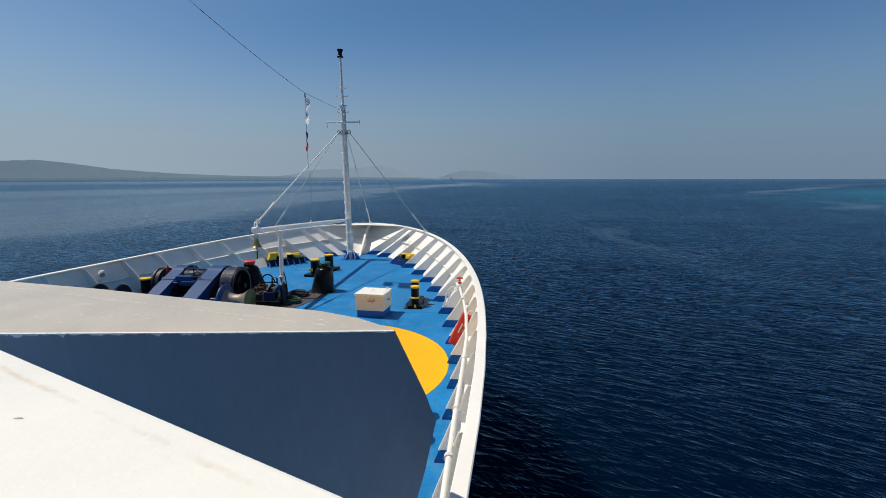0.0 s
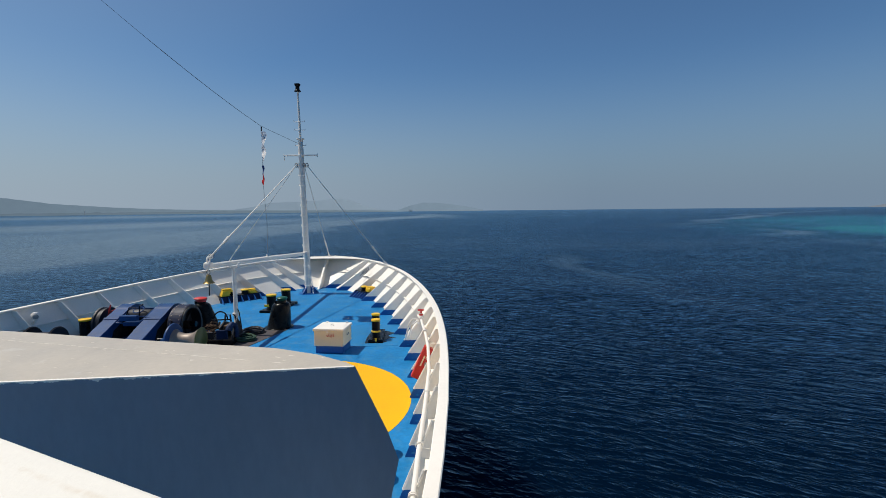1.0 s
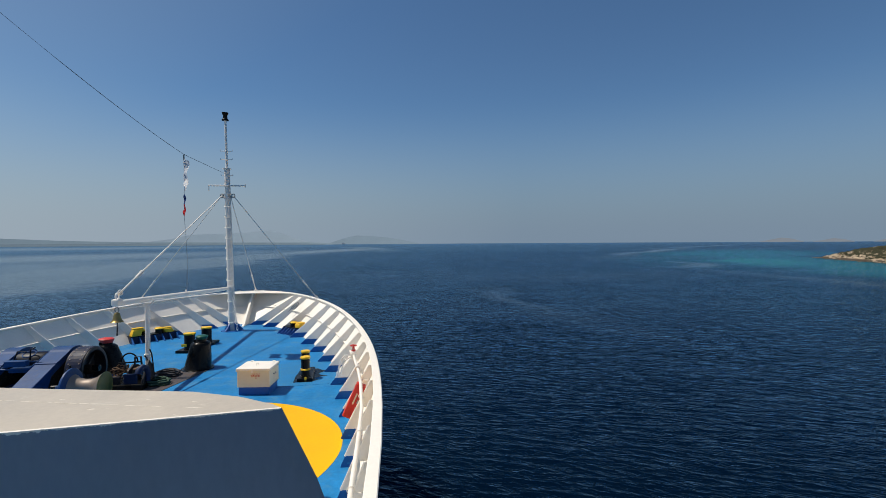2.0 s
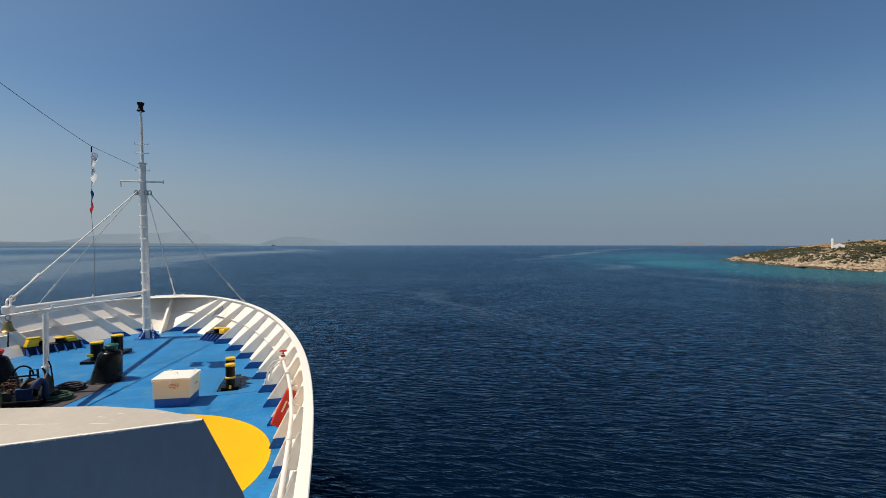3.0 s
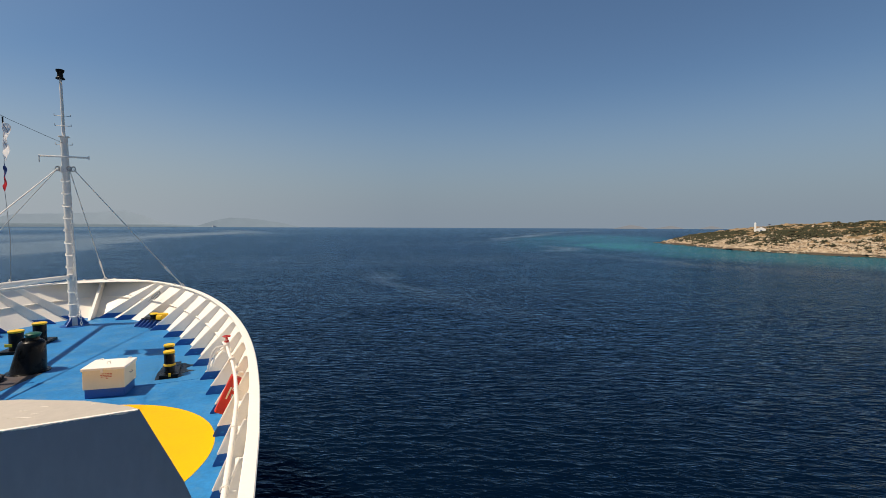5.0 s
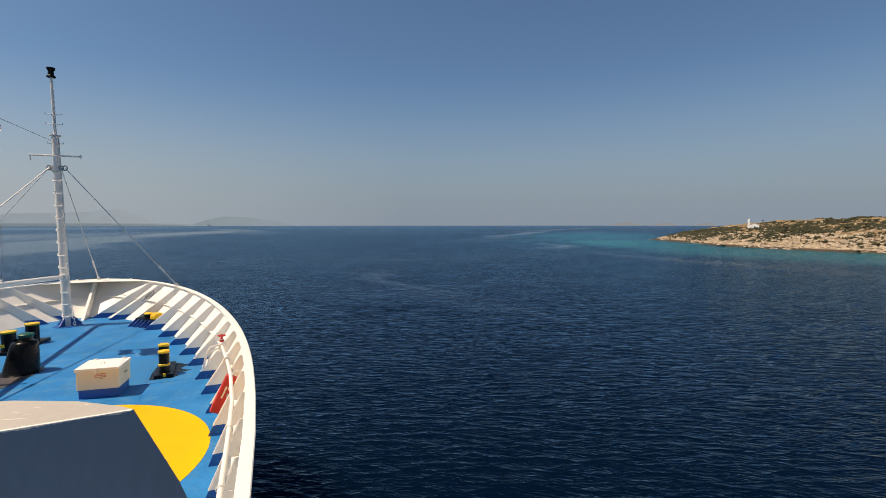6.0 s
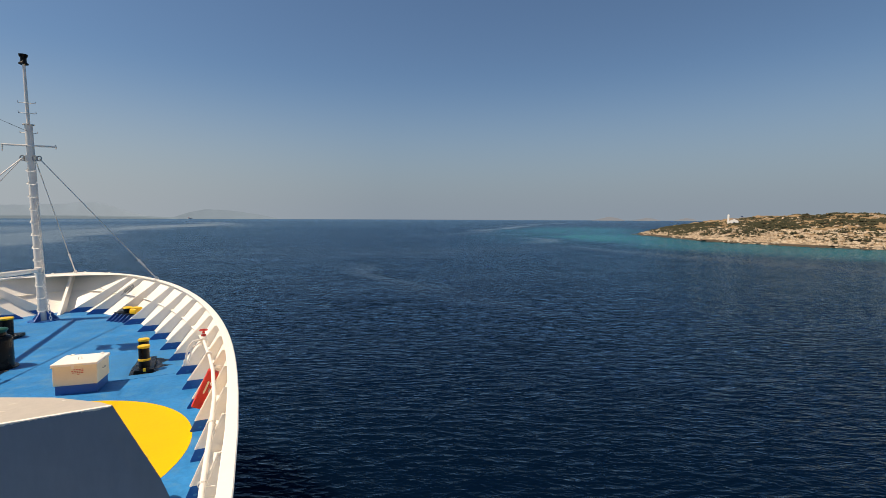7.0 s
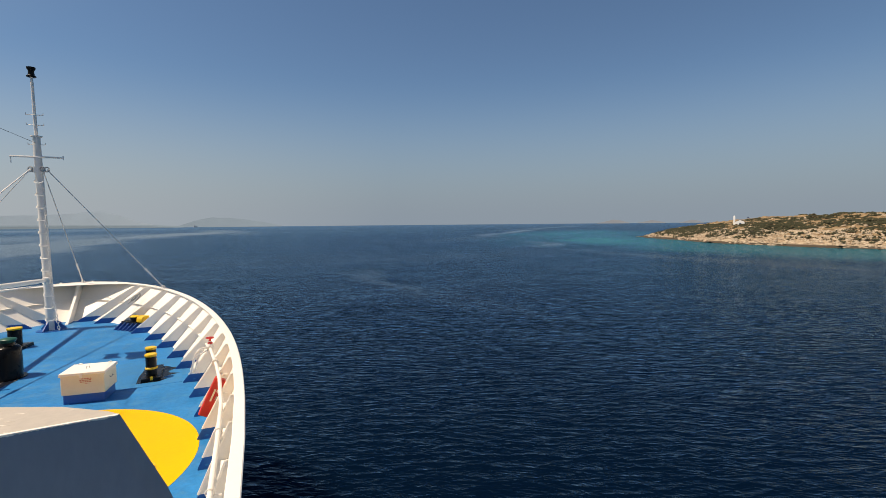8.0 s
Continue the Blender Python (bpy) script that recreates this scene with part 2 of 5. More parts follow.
def water_material():
    m, nt, b = nodes_of("sea_water")
    geo = nt.nodes.new("ShaderNodeNewGeometry")
    pos = geo.outputs["Position"]

    def mapped(size, turn=0.0):
        """Coordinates that repeat over size metres along a turned pair of axes."""
        mp = nt.nodes.new("ShaderNodeMapping")
        mp.vector_type = "TEXTURE"
        mp.inputs["Rotation"].default_value = (0, 0, radians(turn))
        mp.inputs["Scale"].default_value = size
        nt.links.new(pos, mp.inputs["Vector"])
        return mp.outputs["Vector"]

    def blot(x, y, long, wide, turn, soft):
        """A soft oval on the water; 1 inside."""
        sub = nt.nodes.new("ShaderNodeVectorMath")
        sub.operation = "SUBTRACT"
        nt.links.new(warped, sub.inputs[0])
        sub.inputs[1].default_value = (x, y, SEA)
        mp = nt.nodes.new("ShaderNodeMapping")
        mp.vector_type = "TEXTURE"
        mp.inputs["Rotation"].default_value = (0, 0, radians(turn))
        mp.inputs["Scale"].default_value = (long, wide, 1)
        nt.links.new(sub.outputs[0], mp.inputs["Vector"])
        ln = nt.nodes.new("ShaderNodeVectorMath")
        ln.operation = "LENGTH"
        nt.links.new(mp.outputs[0], ln.inputs[0])
        return ramp(nt, ln.outputs["Value"], 1 - soft, 1.0, (1, 1, 1, 1), (0, 0, 0, 1))

    # the bottom shows through in the shallows off the island
    warp_n = add(nt, "TexNoise", Scale=0.012, Detail=4.0)
    nt.links.new(pos, warp_n.inputs["Vector"])
    off = nt.nodes.new("ShaderNodeVectorMath")
    off.operation = "MULTIPLY_ADD"
    nt.links.new(warp_n.outputs["Color"], off.inputs[0])
    off.inputs[1].default_value = (64, 64, 0)
    nt.links.new(pos, off.inputs[2])
    warp2 = nt.nodes.new("ShaderNodeVectorMath")
    warp2.operation = "SUBTRACT"
    nt.links.new(off.outputs[0], warp2.inputs[0])
    warp2.inputs[1].default_value = (32, 32, 0)
    warped = warp2.outputs[0]
    col = mix(nt, ramp(nt, noise_tex(nt, pos, 0.01, 4), 0.35, 0.7), (0.0005, 0.0050, 0.0160), (0.0007, 0.0064, 0.0200))
    for x, y, long, wide, turn, soft, c, amount in SHALLOWS:
        fac = mix(nt, amount, (0, 0, 0), blot(x, y, long, wide, turn, soft))
        col = mix(nt, fac, col, c)
    nt.links.new(col, b.inputs["Base Color"])
    b.inputs["IOR"].default_value = 1.333
    b.inputs["Specular IOR Level"].default_value = 0.0
    b.subsurface_method = "BURLEY"      # light spreads for metres in clear water
    b.inputs["Subsurface Weight"].default_value = 1.0
    b.inputs["Subsurface Radius"].default_value = (0.5, 0.8, 1.0)
    b.inputs["Subsurface Scale"].default_value = 5.0
    # smooth slicks, drawn out along the wind, where the ripples lie down
    slick_sheen = mix(nt, 0.25, (0, 0, 0), ramp(nt, noise_tex(nt, mapped((625, 90, 999), 8), 1.0, 6.0, 0.62), 0.50, 0.72))
    # the broad port-side ovals paint in the sky's paler reflection
    for x, y, long, wide, turn, soft, amount in SLICKS_AND_SHEEN:
        slick_sheen = mix(nt, 1.0, slick_sheen, mix(nt, amount, (0, 0, 0), blot(x, y, long, wide, turn, soft)), "LIGHTEN")
    rg = nt.nodes.new("ShaderNodeMapRange")
    rg.inputs["To Min"].default_value, rg.inputs["To Max"].default_value = 0.13, 0.08
    nt.links.new(slick_sheen, rg.inputs["Value"])
    nt.links.new(rg.outputs[0], b.inputs["Roughness"])
    # the smallest ripples, drawn out in short thin crests; the larger waves are in the mesh
    def crests(size, turn):
        n = nt.nodes.new("ShaderNodeTexNoise")
        n.noise_type = "RIDGED_MULTIFRACTAL"
        n.normalize = False
        for key, v in (("Scale", 1.0), ("Detail", 2.0), ("Roughness", 0.5), ("Lacunarity", 2.0), ("Offset", 0.9), ("Gain", 1.4), ("Distortion", 0.15)):
            n.inputs[key].default_value = v
        nt.links.new(mapped(size, turn), n.inputs["Vector"])
        return n.outputs["Fac"]

    swell = add(nt, "Bump", Strength=0.7, Distance=0.068)
    nt.links.new(crests((2.3, 0.8, 9), -24), swell.inputs["Height"])
    bp = add(nt, "Bump", Strength=0.5, Distance=0.045)
    nt.links.new(swell.outputs[0], bp.inputs["Normal"])
    nt.links.new(mix(nt, 0.5, crests((1.05, 0.36, 9), -16), crests((0.66, 0.26, 9), -38)), bp.inputs["Height"])
    st = nt.nodes.new("ShaderNodeMapRange")
    st.inputs["To Min"].default_value, st.inputs["To Max"].default_value = 0.9, 0.12
    nt.links.new(slick_sheen, st.inputs["Value"])
    nt.links.new(st.outputs[0], bp.inputs["Strength"])
    nt.links.new(st.outputs[0], swell.inputs["Strength"])
    nt.links.new(bp.outputs[0], b.inputs["Normal"])
    # the mirror of the sky: many small slopes, so it never closes to a full mirror at the horizon
    gl = nt.nodes.new("ShaderNodeBsdfGlossy")
    # reflection colour is tinted: bluer on ripples, as if mirroring higher sky
    nt.links.new(mix(nt, slick_sheen, (0.52, 0.775, 1.0), (0.93, 0.97, 1.0)), gl.inputs["Color"])
    nt.links.new(rg.outputs[0], gl.inputs["Roughness"])
    # the slopes of the wavelets break up every reflection, near and far
    facet = add(nt, "TexNoise", Scale=1.0, Detail=3.0, Roughness=0.7)
    nt.links.new(mapped((1.9, 1.1, 9), -24), facet.inputs["Vector"])
    lean = nt.nodes.new("ShaderNodeVectorMath")
    lean.operation = "SUBTRACT"
    nt.links.new(facet.outputs["Color"], lean.inputs[0])
    lean.inputs[1].default_value = (0.5, 0.5, 0.5)
    steep = nt.nodes.new("ShaderNodeMapRange")
    steep.inputs["To Min"].default_value, steep.inputs["To Max"].default_value = 0.48, 0.10
    nt.links.new(slick_sheen, steep.inputs["Value"])
    tilt = nt.nodes.new("ShaderNodeVectorMath")
    tilt.operation = "SCALE"
    nt.links.new(lean.outputs[0], tilt.inputs[0])
    nt.links.new(steep.outputs[0], tilt.inputs["Scale"])
    both = nt.nodes.new("ShaderNodeVectorMath")
    both.operation = "ADD"
    nt.links.new(bp.outputs[0], both.inputs[0])
    nt.links.new(tilt.outputs[0], both.inputs[1])
    unit = nt.nodes.new("ShaderNodeVectorMath")
    unit.operation = "NORMALIZE"
    nt.links.new(both.outputs[0], unit.inputs[0])
    nt.links.new(unit.outputs[0], gl.inputs["Normal"])
    fr = add(nt, "Fresnel", IOR=1.333)
    nt.links.new(unit.outputs[0], fr.inputs["Normal"])
    lim = nt.nodes.new("ShaderNodeMapRange")
    lim.inputs["From Min"].default_value, lim.inputs["From Max"].default_value = 0.06, 0.80
    top = nt.nodes.new("ShaderNodeMapRange")
    top.inputs["To Max"].default_value = 0.82
    nt.links.new(slick_sheen, top.inputs["Value"])
    # gusts and wave groups: rougher and smoother water side by side, at many sizes
    gust = nt.nodes.new("ShaderNodeMapRange")
    gust.inputs["From Min"].default_value, gust.inputs["From Max"].default_value = 0.46, 0.79
    gust.inputs["To Min"].default_value, gust.inputs["To Max"].default_value = 0.37, 0.96
    chop = nt.nodes.new("ShaderNodeMath")
    chop.operation = "MULTIPLY_ADD"
    nt.links.new(noise_tex(nt, mapped((1.1, 0.75, 99), -20), 1.0, 3.0, 0.75), chop.inputs[0])
    chop.inputs[1].default_value = 0.85
    half_gust = nt.nodes.new("ShaderNodeMath")
    half_gust.operation = "MULTIPLY"
    nt.links.new(noise_tex(nt, mapped((17, 11, 99), -24), 1.0, 6.0, 0.82), half_gust.inputs[0])
    half_gust.inputs[1].default_value = 0.40
    nt.links.new(half_gust.outputs[0], chop.inputs[2])
    nt.links.new(chop.outputs[0], gust.inputs["Value"])
    nt.links.new(gust.outputs[0], top.inputs["To Min"])
    nt.links.new(top.outputs[0], lim.inputs["To Max"])
    nt.links.new(fr.outputs[0], lim.inputs["Value"])
    ms = nt.nodes.new("ShaderNodeMixShader")
    nt.links.new(lim.outputs[0], ms.inputs[0])
    nt.links.new(b.outputs[0], ms.inputs[1])
    nt.links.new(gl.outputs[0], ms.inputs[2])
    nt.links.new(ms.outputs[0], nt.nodes["Material Output"].inputs["Surface"])
    return m


ISLE_TURN = 6.3     # the island's bearings below are read against the ship's own heading by this much
SHALLOWS = [        # place, half length, half width, turn, softness, colour, strength
    (235, 205, 340, 125, 58, 0.9, (0.002, 0.021, 0.043), 0.85),
    (330, 375, 300, 90, 47, 0.7, (0.008, 0.08, 0.112), 1.0),
    (225, 190, 150, 52, 62, 0.7, (0.010, 0.096, 0.122), 1.0),
    (208, 55, 150, 56, 94, 0.7, (0.010, 0.098, 0.122), 1.0),
    (205, 222, 66, 26, 52, 0.5, (0.014, 0.122, 0.142), 0.9),
]
SLICKS_AND_SHEEN = [          # place, half length, half width, turn, softness, strength
    (-104, 260, 420, 46, 89, 0.35, 0.72),
    (-62, 690, 420, 60, 80, 0.6, 0.8),
    # added broad oval: pales the water like the sun-side sky's reflection
    (-260, 420, 560, 200, 70, 0.8, 0.72),
    (-20, 980, 500, 60, 95, 0.7, 0.6),
    (-330, 420, 420, 30, 62, 0.5, 0.7),
    # two more added for that paler reflection, near and far to port
    (-170, 150, 420, 140, 86, 0.7, 0.62),
    (-1100, 1200, 1500, 700, 50, 0.6, 0.6),
    (33, 82, 38, 5, 92, 0.9, 0.40),
    (128, 105, 100, 13, 88, 0.9, 0.30),
    (330, 500, 330, 18, 48, 0.7, 0.6),
    (150, 202, 46, 10, 58, 0.8, 0.5),
    (700, 900, 600, 22, 42, 0.6, 0.5),
]
# one sheet of water from under the hull to the horizon: wind waves near the ship, finer where the rings are closer
rng = np.random.default_rng(7)
ahead = np.concatenate([np.linspace(-74, 54, 740), np.linspace(54, 286, 60)[1:-1]])
radii = np.concatenate([[0.0], np.linspace(0.3, 8.6, 8), np.geomspace(9.0, 520.0, 1000), np.geomspace(580, 4900, 12)])
aa, rr = np.meshgrid(np.radians(ahead), radii[1:])
wx, wy = 4.0 - rr * np.sin(aa), 4.0 + rr * np.cos(aa)
wz = np.zeros_like(wx)
cell = rr * math.log(520 / 9) / 999
for i in range(110):
    wave = 0.2 * (1.25 / 0.2) ** (i / 109)
    toward = radians(-24 + rng.normal(0, 24))
    k = 2 * math.pi / wave
    steep = 0.0125 * min(1.0, (0.42 / wave) ** 1.1)
    seen = np.clip(wave / cell - 2.0, 0, 1)
    phase = k * (math.cos(toward) * wy - math.sin(toward) * wx) + rng.uniform(0, 6.28)
    wz += seen * steep / k * np.sin(phase)
# sharp crests, flat troughs
rms = np.sqrt((wz ** 2).mean(axis=1, keepdims=True)) + 1e-6
wz = rms * 0.72 * (np.exp(np.clip(0.8 * wz / rms, -3, 2.4)) - 1.3)
wz *= np.clip((520 - rr) / 250, 0, 1)
co = np.stack([wx, wy, wz + SEA], -1).reshape(-1, 3)
nr, na = wx.shape
i0 = (np.arange(nr - 1)[:, None] * na + np.arange(na)[None, :]).ravel()
i1 = (np.arange(nr - 1)[:, None] * na + (np.arange(na)[None, :] + 1) % na).ravel()
quads = np.stack([i0, i0 + na, i1 + na, i1], 1)
me = bpy.data.meshes.new("water")
me.vertices.add(len(co))
me.vertices.foreach_set("co", co.astype(np.float32).ravel())
me.loops.add(quads.size)
me.loops.foreach_set("vertex_index", quads.astype(np.int32).ravel())
me.polygons.add(len(quads))
me.polygons.foreach_set("loop_start", np.arange(0, quads.size, 4, dtype=np.int32))
me.update(calc_edges=True)
me.shade_smooth()
me.materials.append(water_material())
sea = tagged(new("water", me), "deep blue open sea with light ripples and slicks", "sea", kind="structure")

# ---- hull, deck and bulwarks ----
bm = bmesh.new()
deck_line = outline(deck_at)
prism(bm, [(p.x, p.y) for p in deck_line] + [(-p.x, p.y) for p in deck_line[-2::-1]], "z", -0.12, 0.0)
deck = tagged(part("deck", bm, BLUE), "blue-painted steel fore deck with faded and scuffed patches", "ship deck", kind="structure")

bm = bmesh.new()
prism(bm, arc(2.93, 9.4, 2.84, 0, 360 - 5, 71), "z", 0.0005, 0.004)
tagged(part("painted_circle", bm, YELLOW, deck), "yellow painted circle on the deck")
bm = prism(bmesh.new(), [(3.25, 15.98), (4.9, 16.02), (5.1, 13.5), (3.6, 13.4)], "z", 0.0005, 0.006)
part("doubler_plate", bm, paint("worn_blue_plate", (0.022, 0.185, 0.425), 0.5, spec=0.25, spread=0.2, scale=1.5, stain=(0.055, 0.20, 0.36), stain_at=(0.5, 0.72)), deck, "worn duller blue deck plate")
FRAMES = [23.95, 23.22, 21.84, 20.42, 18.98, 17.56, 16.08, 14.74, 13.37, 12.13, 10.85, 9.63, 8.41, 7.25, 6.05, 4.85, 3.65, 2.45, 1.25, 0.05]


def toe_width(y):
    return 0.24 + 0.30 * min(1.0, max(0.0, (y - 8.0) / 13.0))


def bracket(y, side):
    """A three-cornered stay of the bulwark, standing athwart, its foot painted blue."""
    bm = bmesh.new()
    t = 0.007
    cut = 0.20
    xd, top = plate_x(y, 0), rail_height(y) - 0.01
    xt = plate_x(y, 1.0) - 0.165 * (1 + 0.75 * min(1.0, max(0.0, (y - 15) / 9)))
    x0 = xd - toe_width(y)
    inner = [(x0, 0.0), (x0, 0.03)]
    xc = x0 + (xt - x0) * (cut - 0.03) / (top - 0.03)
    plate = [(plate_x(y, s) + 0.008, s * top) for s in (0, cut / top, 0.4, 0.7, 1.0)]
    foot = inner + [(xc, cut), plate[1], plate[0]]
    upper = [(xc, cut), (xt, top)] + plate[:0:-1]
    for i, poly in enumerate((foot, upper)):
        n0 = len(bm.faces)
        prism(bm, [(side * u, v) for u, v in poly], "y", y - t, y + t)
        bm.faces.ensure_lookup_table()
        for f in bm.faces[n0:]:
            f.material_index = i
    # lightening hole in the foot
    n0 = len(bm.faces)
    hx, hz = xd - 0.11, 0.07
    prism(bm, [(side * (hx + 0.032 * math.cos(a)), hz + 0.017 * math.sin(a)) for a in np.linspace(0, 2 * math.pi, 11)[:-1]], "y", y - t - 0.002, y - t + 0.001)
    bm.faces.ensure_lookup_table()
    for f in bm.faces[n0:]:
        f.material_index = 2
    # flanged free edge
    n0 = len(bm.faces)
    d = Vector((xt - xc, 0, top - cut)).normalized()
    tube(bm, [(side * (xc + 0.0), y, cut), (side * xt, y, top - 0.002)], 0.018, 6)
    bm.faces.ensure_lookup_table()
    for f in bm.faces[n0:]:
        f.material_index = 1
    return bm


for side, name in ((1, "bulwark_starboard"), (-1, "bulwark_port")):
    # plate: inner skin, outer hull skin in one thick shell
    bm = bmesh.new()
    rows = []
    ks = [None] * 15 + KS
    ys = list(np.linspace(AFT, 8.0, 16)[:-1])
    for i, k in enumerate(ks):
        kk = 0 if k is None else k
        row = []
        for s in (0, 0.15, 0.35, 0.6, 0.8, 1.0):
            p = plate_point(kk, s)
            row.append((p.x, p.y, p.z))
        (rx, ry), (wx, wy) = rail_at(kk), water_at(kk)
        row.append((rx - 0.012, ry - (0.012 if kk > 0.9 else 0.005), rail_height(ry)))
        dx, dy = deck_at(kk)
        row.append((dx + 0.10, dy + (0.2 if kk > 0.9 else 0.05), -0.1))
        row.append((wx + (dx - wx) * 0.35, wy + (dy - wy) * 0.35, SEA * 0.6))
        row.append((wx, wy, SEA - 1.0))
        if k is None:
            row = [(x - (tuck(ys[i]) * max(0, z) / 1.19), ys[i], z) for x, y, z in row]
        rows.append([bm.verts.new((side * max(0.0, x), y, z)) for x, y, z in row])
    for a, b in zip(rows, rows[1:]):
        for j in range(len(a) - 1):
            try:
                bm.faces.new((a[j], b[j], b[j + 1], a[j + 1]))
            except ValueError:
                pass
    bw = tagged(part(name, bm, WHITE, smooth=True), "white-painted flared steel bulwark and hull side", "bulwark", kind="structure")
    # rail cap
    bm = bmesh.new()
    rows = []
    line = outline(rail_at)
    for i, p in enumerate(line):
        a, b = line[max(0, i - 1)], line[min(len(line) - 1, i + 1)]
        n = Vector((b.y - a.y, -(b.x - a.x), 0)).normalized()
        if i == len(line) - 1:
            n = Vector((0, 1, 0))
        h = rail_height(p.y)
        rows.append([bm.verts.new((side * max(0.0, p.x + n.x * o), p.y + n.y * o, h + z)) for o, z in
                     ((0.0, 0.0), (0.0, 0.035), (-0.012, 0.045), (-0.153, 0.045), (-0.165, 0.035), (-0.165, 0.0))])
    for a, b in zip(rows, rows[1:]):
        for j in range(6):
            try:
                bm.faces.new((a[j], b[j], b[(j + 1) % 6], a[(j + 1) % 6]))
            except ValueError:
                pass
    part("rail_cap", bm, WHITE, bw, smooth=True)
    # level stiffener half way up the plate
    bm = bmesh.new()
    rows = []
    for i, k in enumerate(ks):
        kk = 0 if k is None else min(k, 0.985)
        p, q = plate_point(kk, 0.54), plate_point(max(0, kk - 0.01), 0.54)
        n = Vector((0, 1, 0)).cross(Vector((0, 0, 1))) if k is None else (plate_point(min(1, kk + 0.01), 0.54) - q).cross(Vector((0, 0, 1))).normalized()
        y = ys[i] if k is None else p.y
        rows.append([bm.verts.new((side * max(0.0, p.x + n.x * o), y + n.y * o, p.z + z)) for o, z in
                     ((0.01, -0.012), (0.01, 0.0), (-0.10, 0.0), (-0.10, -0.012))])
    for a, b in zip(rows, rows[1:]):
        for j in range(4):
            bm.faces.new((a[j], b[j], b[(j + 1) % 4], a[(j + 1) % 4]))
    part("stiffener", bm, WHITE, bw)
    for y in FRAMES:
        part("bracket", bracket(y, side), (DBLUE, WHITE, BLUE), bw, "white steel stay with a blue foot")

# the stay at the stem, on the centre line
bm = bmesh.new()
prism(bm, [(23.55, 0.0), (24.32, 0.0), (25.95, rail_height(26) + 0.0), (25.45, rail_height(26))], "x", -0.05, 0.05, 0.006)
part("stem_bracket", bm, WHITE, bw)
# breasthook: the flat plate inside the rail at the stem
HOOK_Y = 24.4
tip = [rail_at(k) for k in np.linspace(0.5, 1.0, 90)]
edge = [(max(0.0, x - 0.03), y - 0.09) for x, y in tip if y > HOOK_Y + 0.1]
top = rail_height(26)
wing = edge[0][0] - 0.05
inner = [(wing * u, HOOK_Y + 0.5 * (1 - u * u)) for u in (-1, -0.75, -0.5, -0.25, 0, 0.25, 0.5, 0.75, 1)]
part("breasthook", prism(bmesh.new(), inner + edge[:-1] + [(-x, y) for x, y in edge[-2::-1]], "z", top + 0.010, top + 0.024), WHITE, bw)

for k, side in ((0.80, 1), (0.925, 1), (0.60, 1), (0.88, -1), (0.70, -1)):
    p = plate_point(k, 1.0)
    part("rail_stud", lathe(bmesh.new(), [(0, 0.03), (0.045, 0.03), (0.045, 0.075), (0.03, 0.09), (0, 0.095)], 12, Matrix.Translation((side * (p.x - 0.05), p.y - 0.03, p.z))), WHITE, bw)

# hull closing plates aft
bm = bmesh.new()
prism(bm, [(-6.0, 0.0), (6.0, 0.0), (5.7, SEA - 1), (-5.7, SEA - 1)], "y", AFT - 0.1, AFT)
tagged(part("hull_end", bm, WHITE), "white steel plate closing the hull", "hull", kind="structure")

SCRATCH = (4.938, -0.257)     # where it starts and how it slopes across the top
# ---- bridge front: curved wedge with a pale top and a dark after face ----
bm = bmesh.new()
near = [(-5.8, 3.51), (-4.7, 3.37), (-2.9, 3.2), (0.0, 2.95), (2.9, 3.2), (4.7, 3.385), (5.80, 3.51)]
far = [(5.72, 3.60), (5.42, 3.82), (5.0, 4.01), (3.67, 4.30), (2.18, 4.66), (0.81, 4.92), (0, 4.98), (-0.81, 4.92), (-2.18, 4.66), (-3.67, 4.30), (-5.0, 4.01), (-5.42, 3.82), (-5.72, 3.60)]
top = near + far
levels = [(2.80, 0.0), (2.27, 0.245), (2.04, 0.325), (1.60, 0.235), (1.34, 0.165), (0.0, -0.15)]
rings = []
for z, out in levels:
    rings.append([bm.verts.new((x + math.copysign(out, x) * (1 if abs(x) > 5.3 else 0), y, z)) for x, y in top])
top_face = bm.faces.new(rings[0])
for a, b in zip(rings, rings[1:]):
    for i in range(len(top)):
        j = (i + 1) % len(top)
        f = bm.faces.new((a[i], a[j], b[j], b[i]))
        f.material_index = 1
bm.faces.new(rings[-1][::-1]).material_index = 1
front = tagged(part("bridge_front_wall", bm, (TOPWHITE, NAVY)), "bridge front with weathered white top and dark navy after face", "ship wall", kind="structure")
# thick, chipped paint lip that has run over the top's after edge
bm = bmesh.new()
rows = []
for (x0, y0), (x1, y1) in zip(near[2:], near[3:]):
    n = int((x1 - x0) / 0.006)
    for i in range(n):
        x, y = x0 + (x1 - x0) * i / n, y0 + (y1 - y0) * i / n
        run = 0.5 + 0.5 * noise.fractal(Vector((x * 9, 4, 0)), 0.8, 2.1, 4)
        fine = noise.noise(Vector((x * 55, 1, 0)))
        hang = 0.003 + 0.048 * max(0.0, run) ** 2.6 * (0.3 + 0.7 * min(1.0, max(0.0, (5.6 - x) / 2.4))) + 0.012 * abs(fine) + 0.012 * abs(noise.noise(Vector((x * 130, 2, 0))))
        bead = 0.007 + 0.006 * noise.noise(Vector((x * 38, 7, 0)))
        rows.append([bm.verts.new((x, y + dy, 2.8 + dz)) for dy, dz in
                     ((0.018 + 0.016 * fine, -0.001), (0.010, 0.001 + 0.2 * bead), (0.0, 0.002 + 0.25 * bead), (-bead, 0.0), (-bead, -0.5 * hang), (-0.3 * bead, -hang), (0.004, -hang - 0.004))])
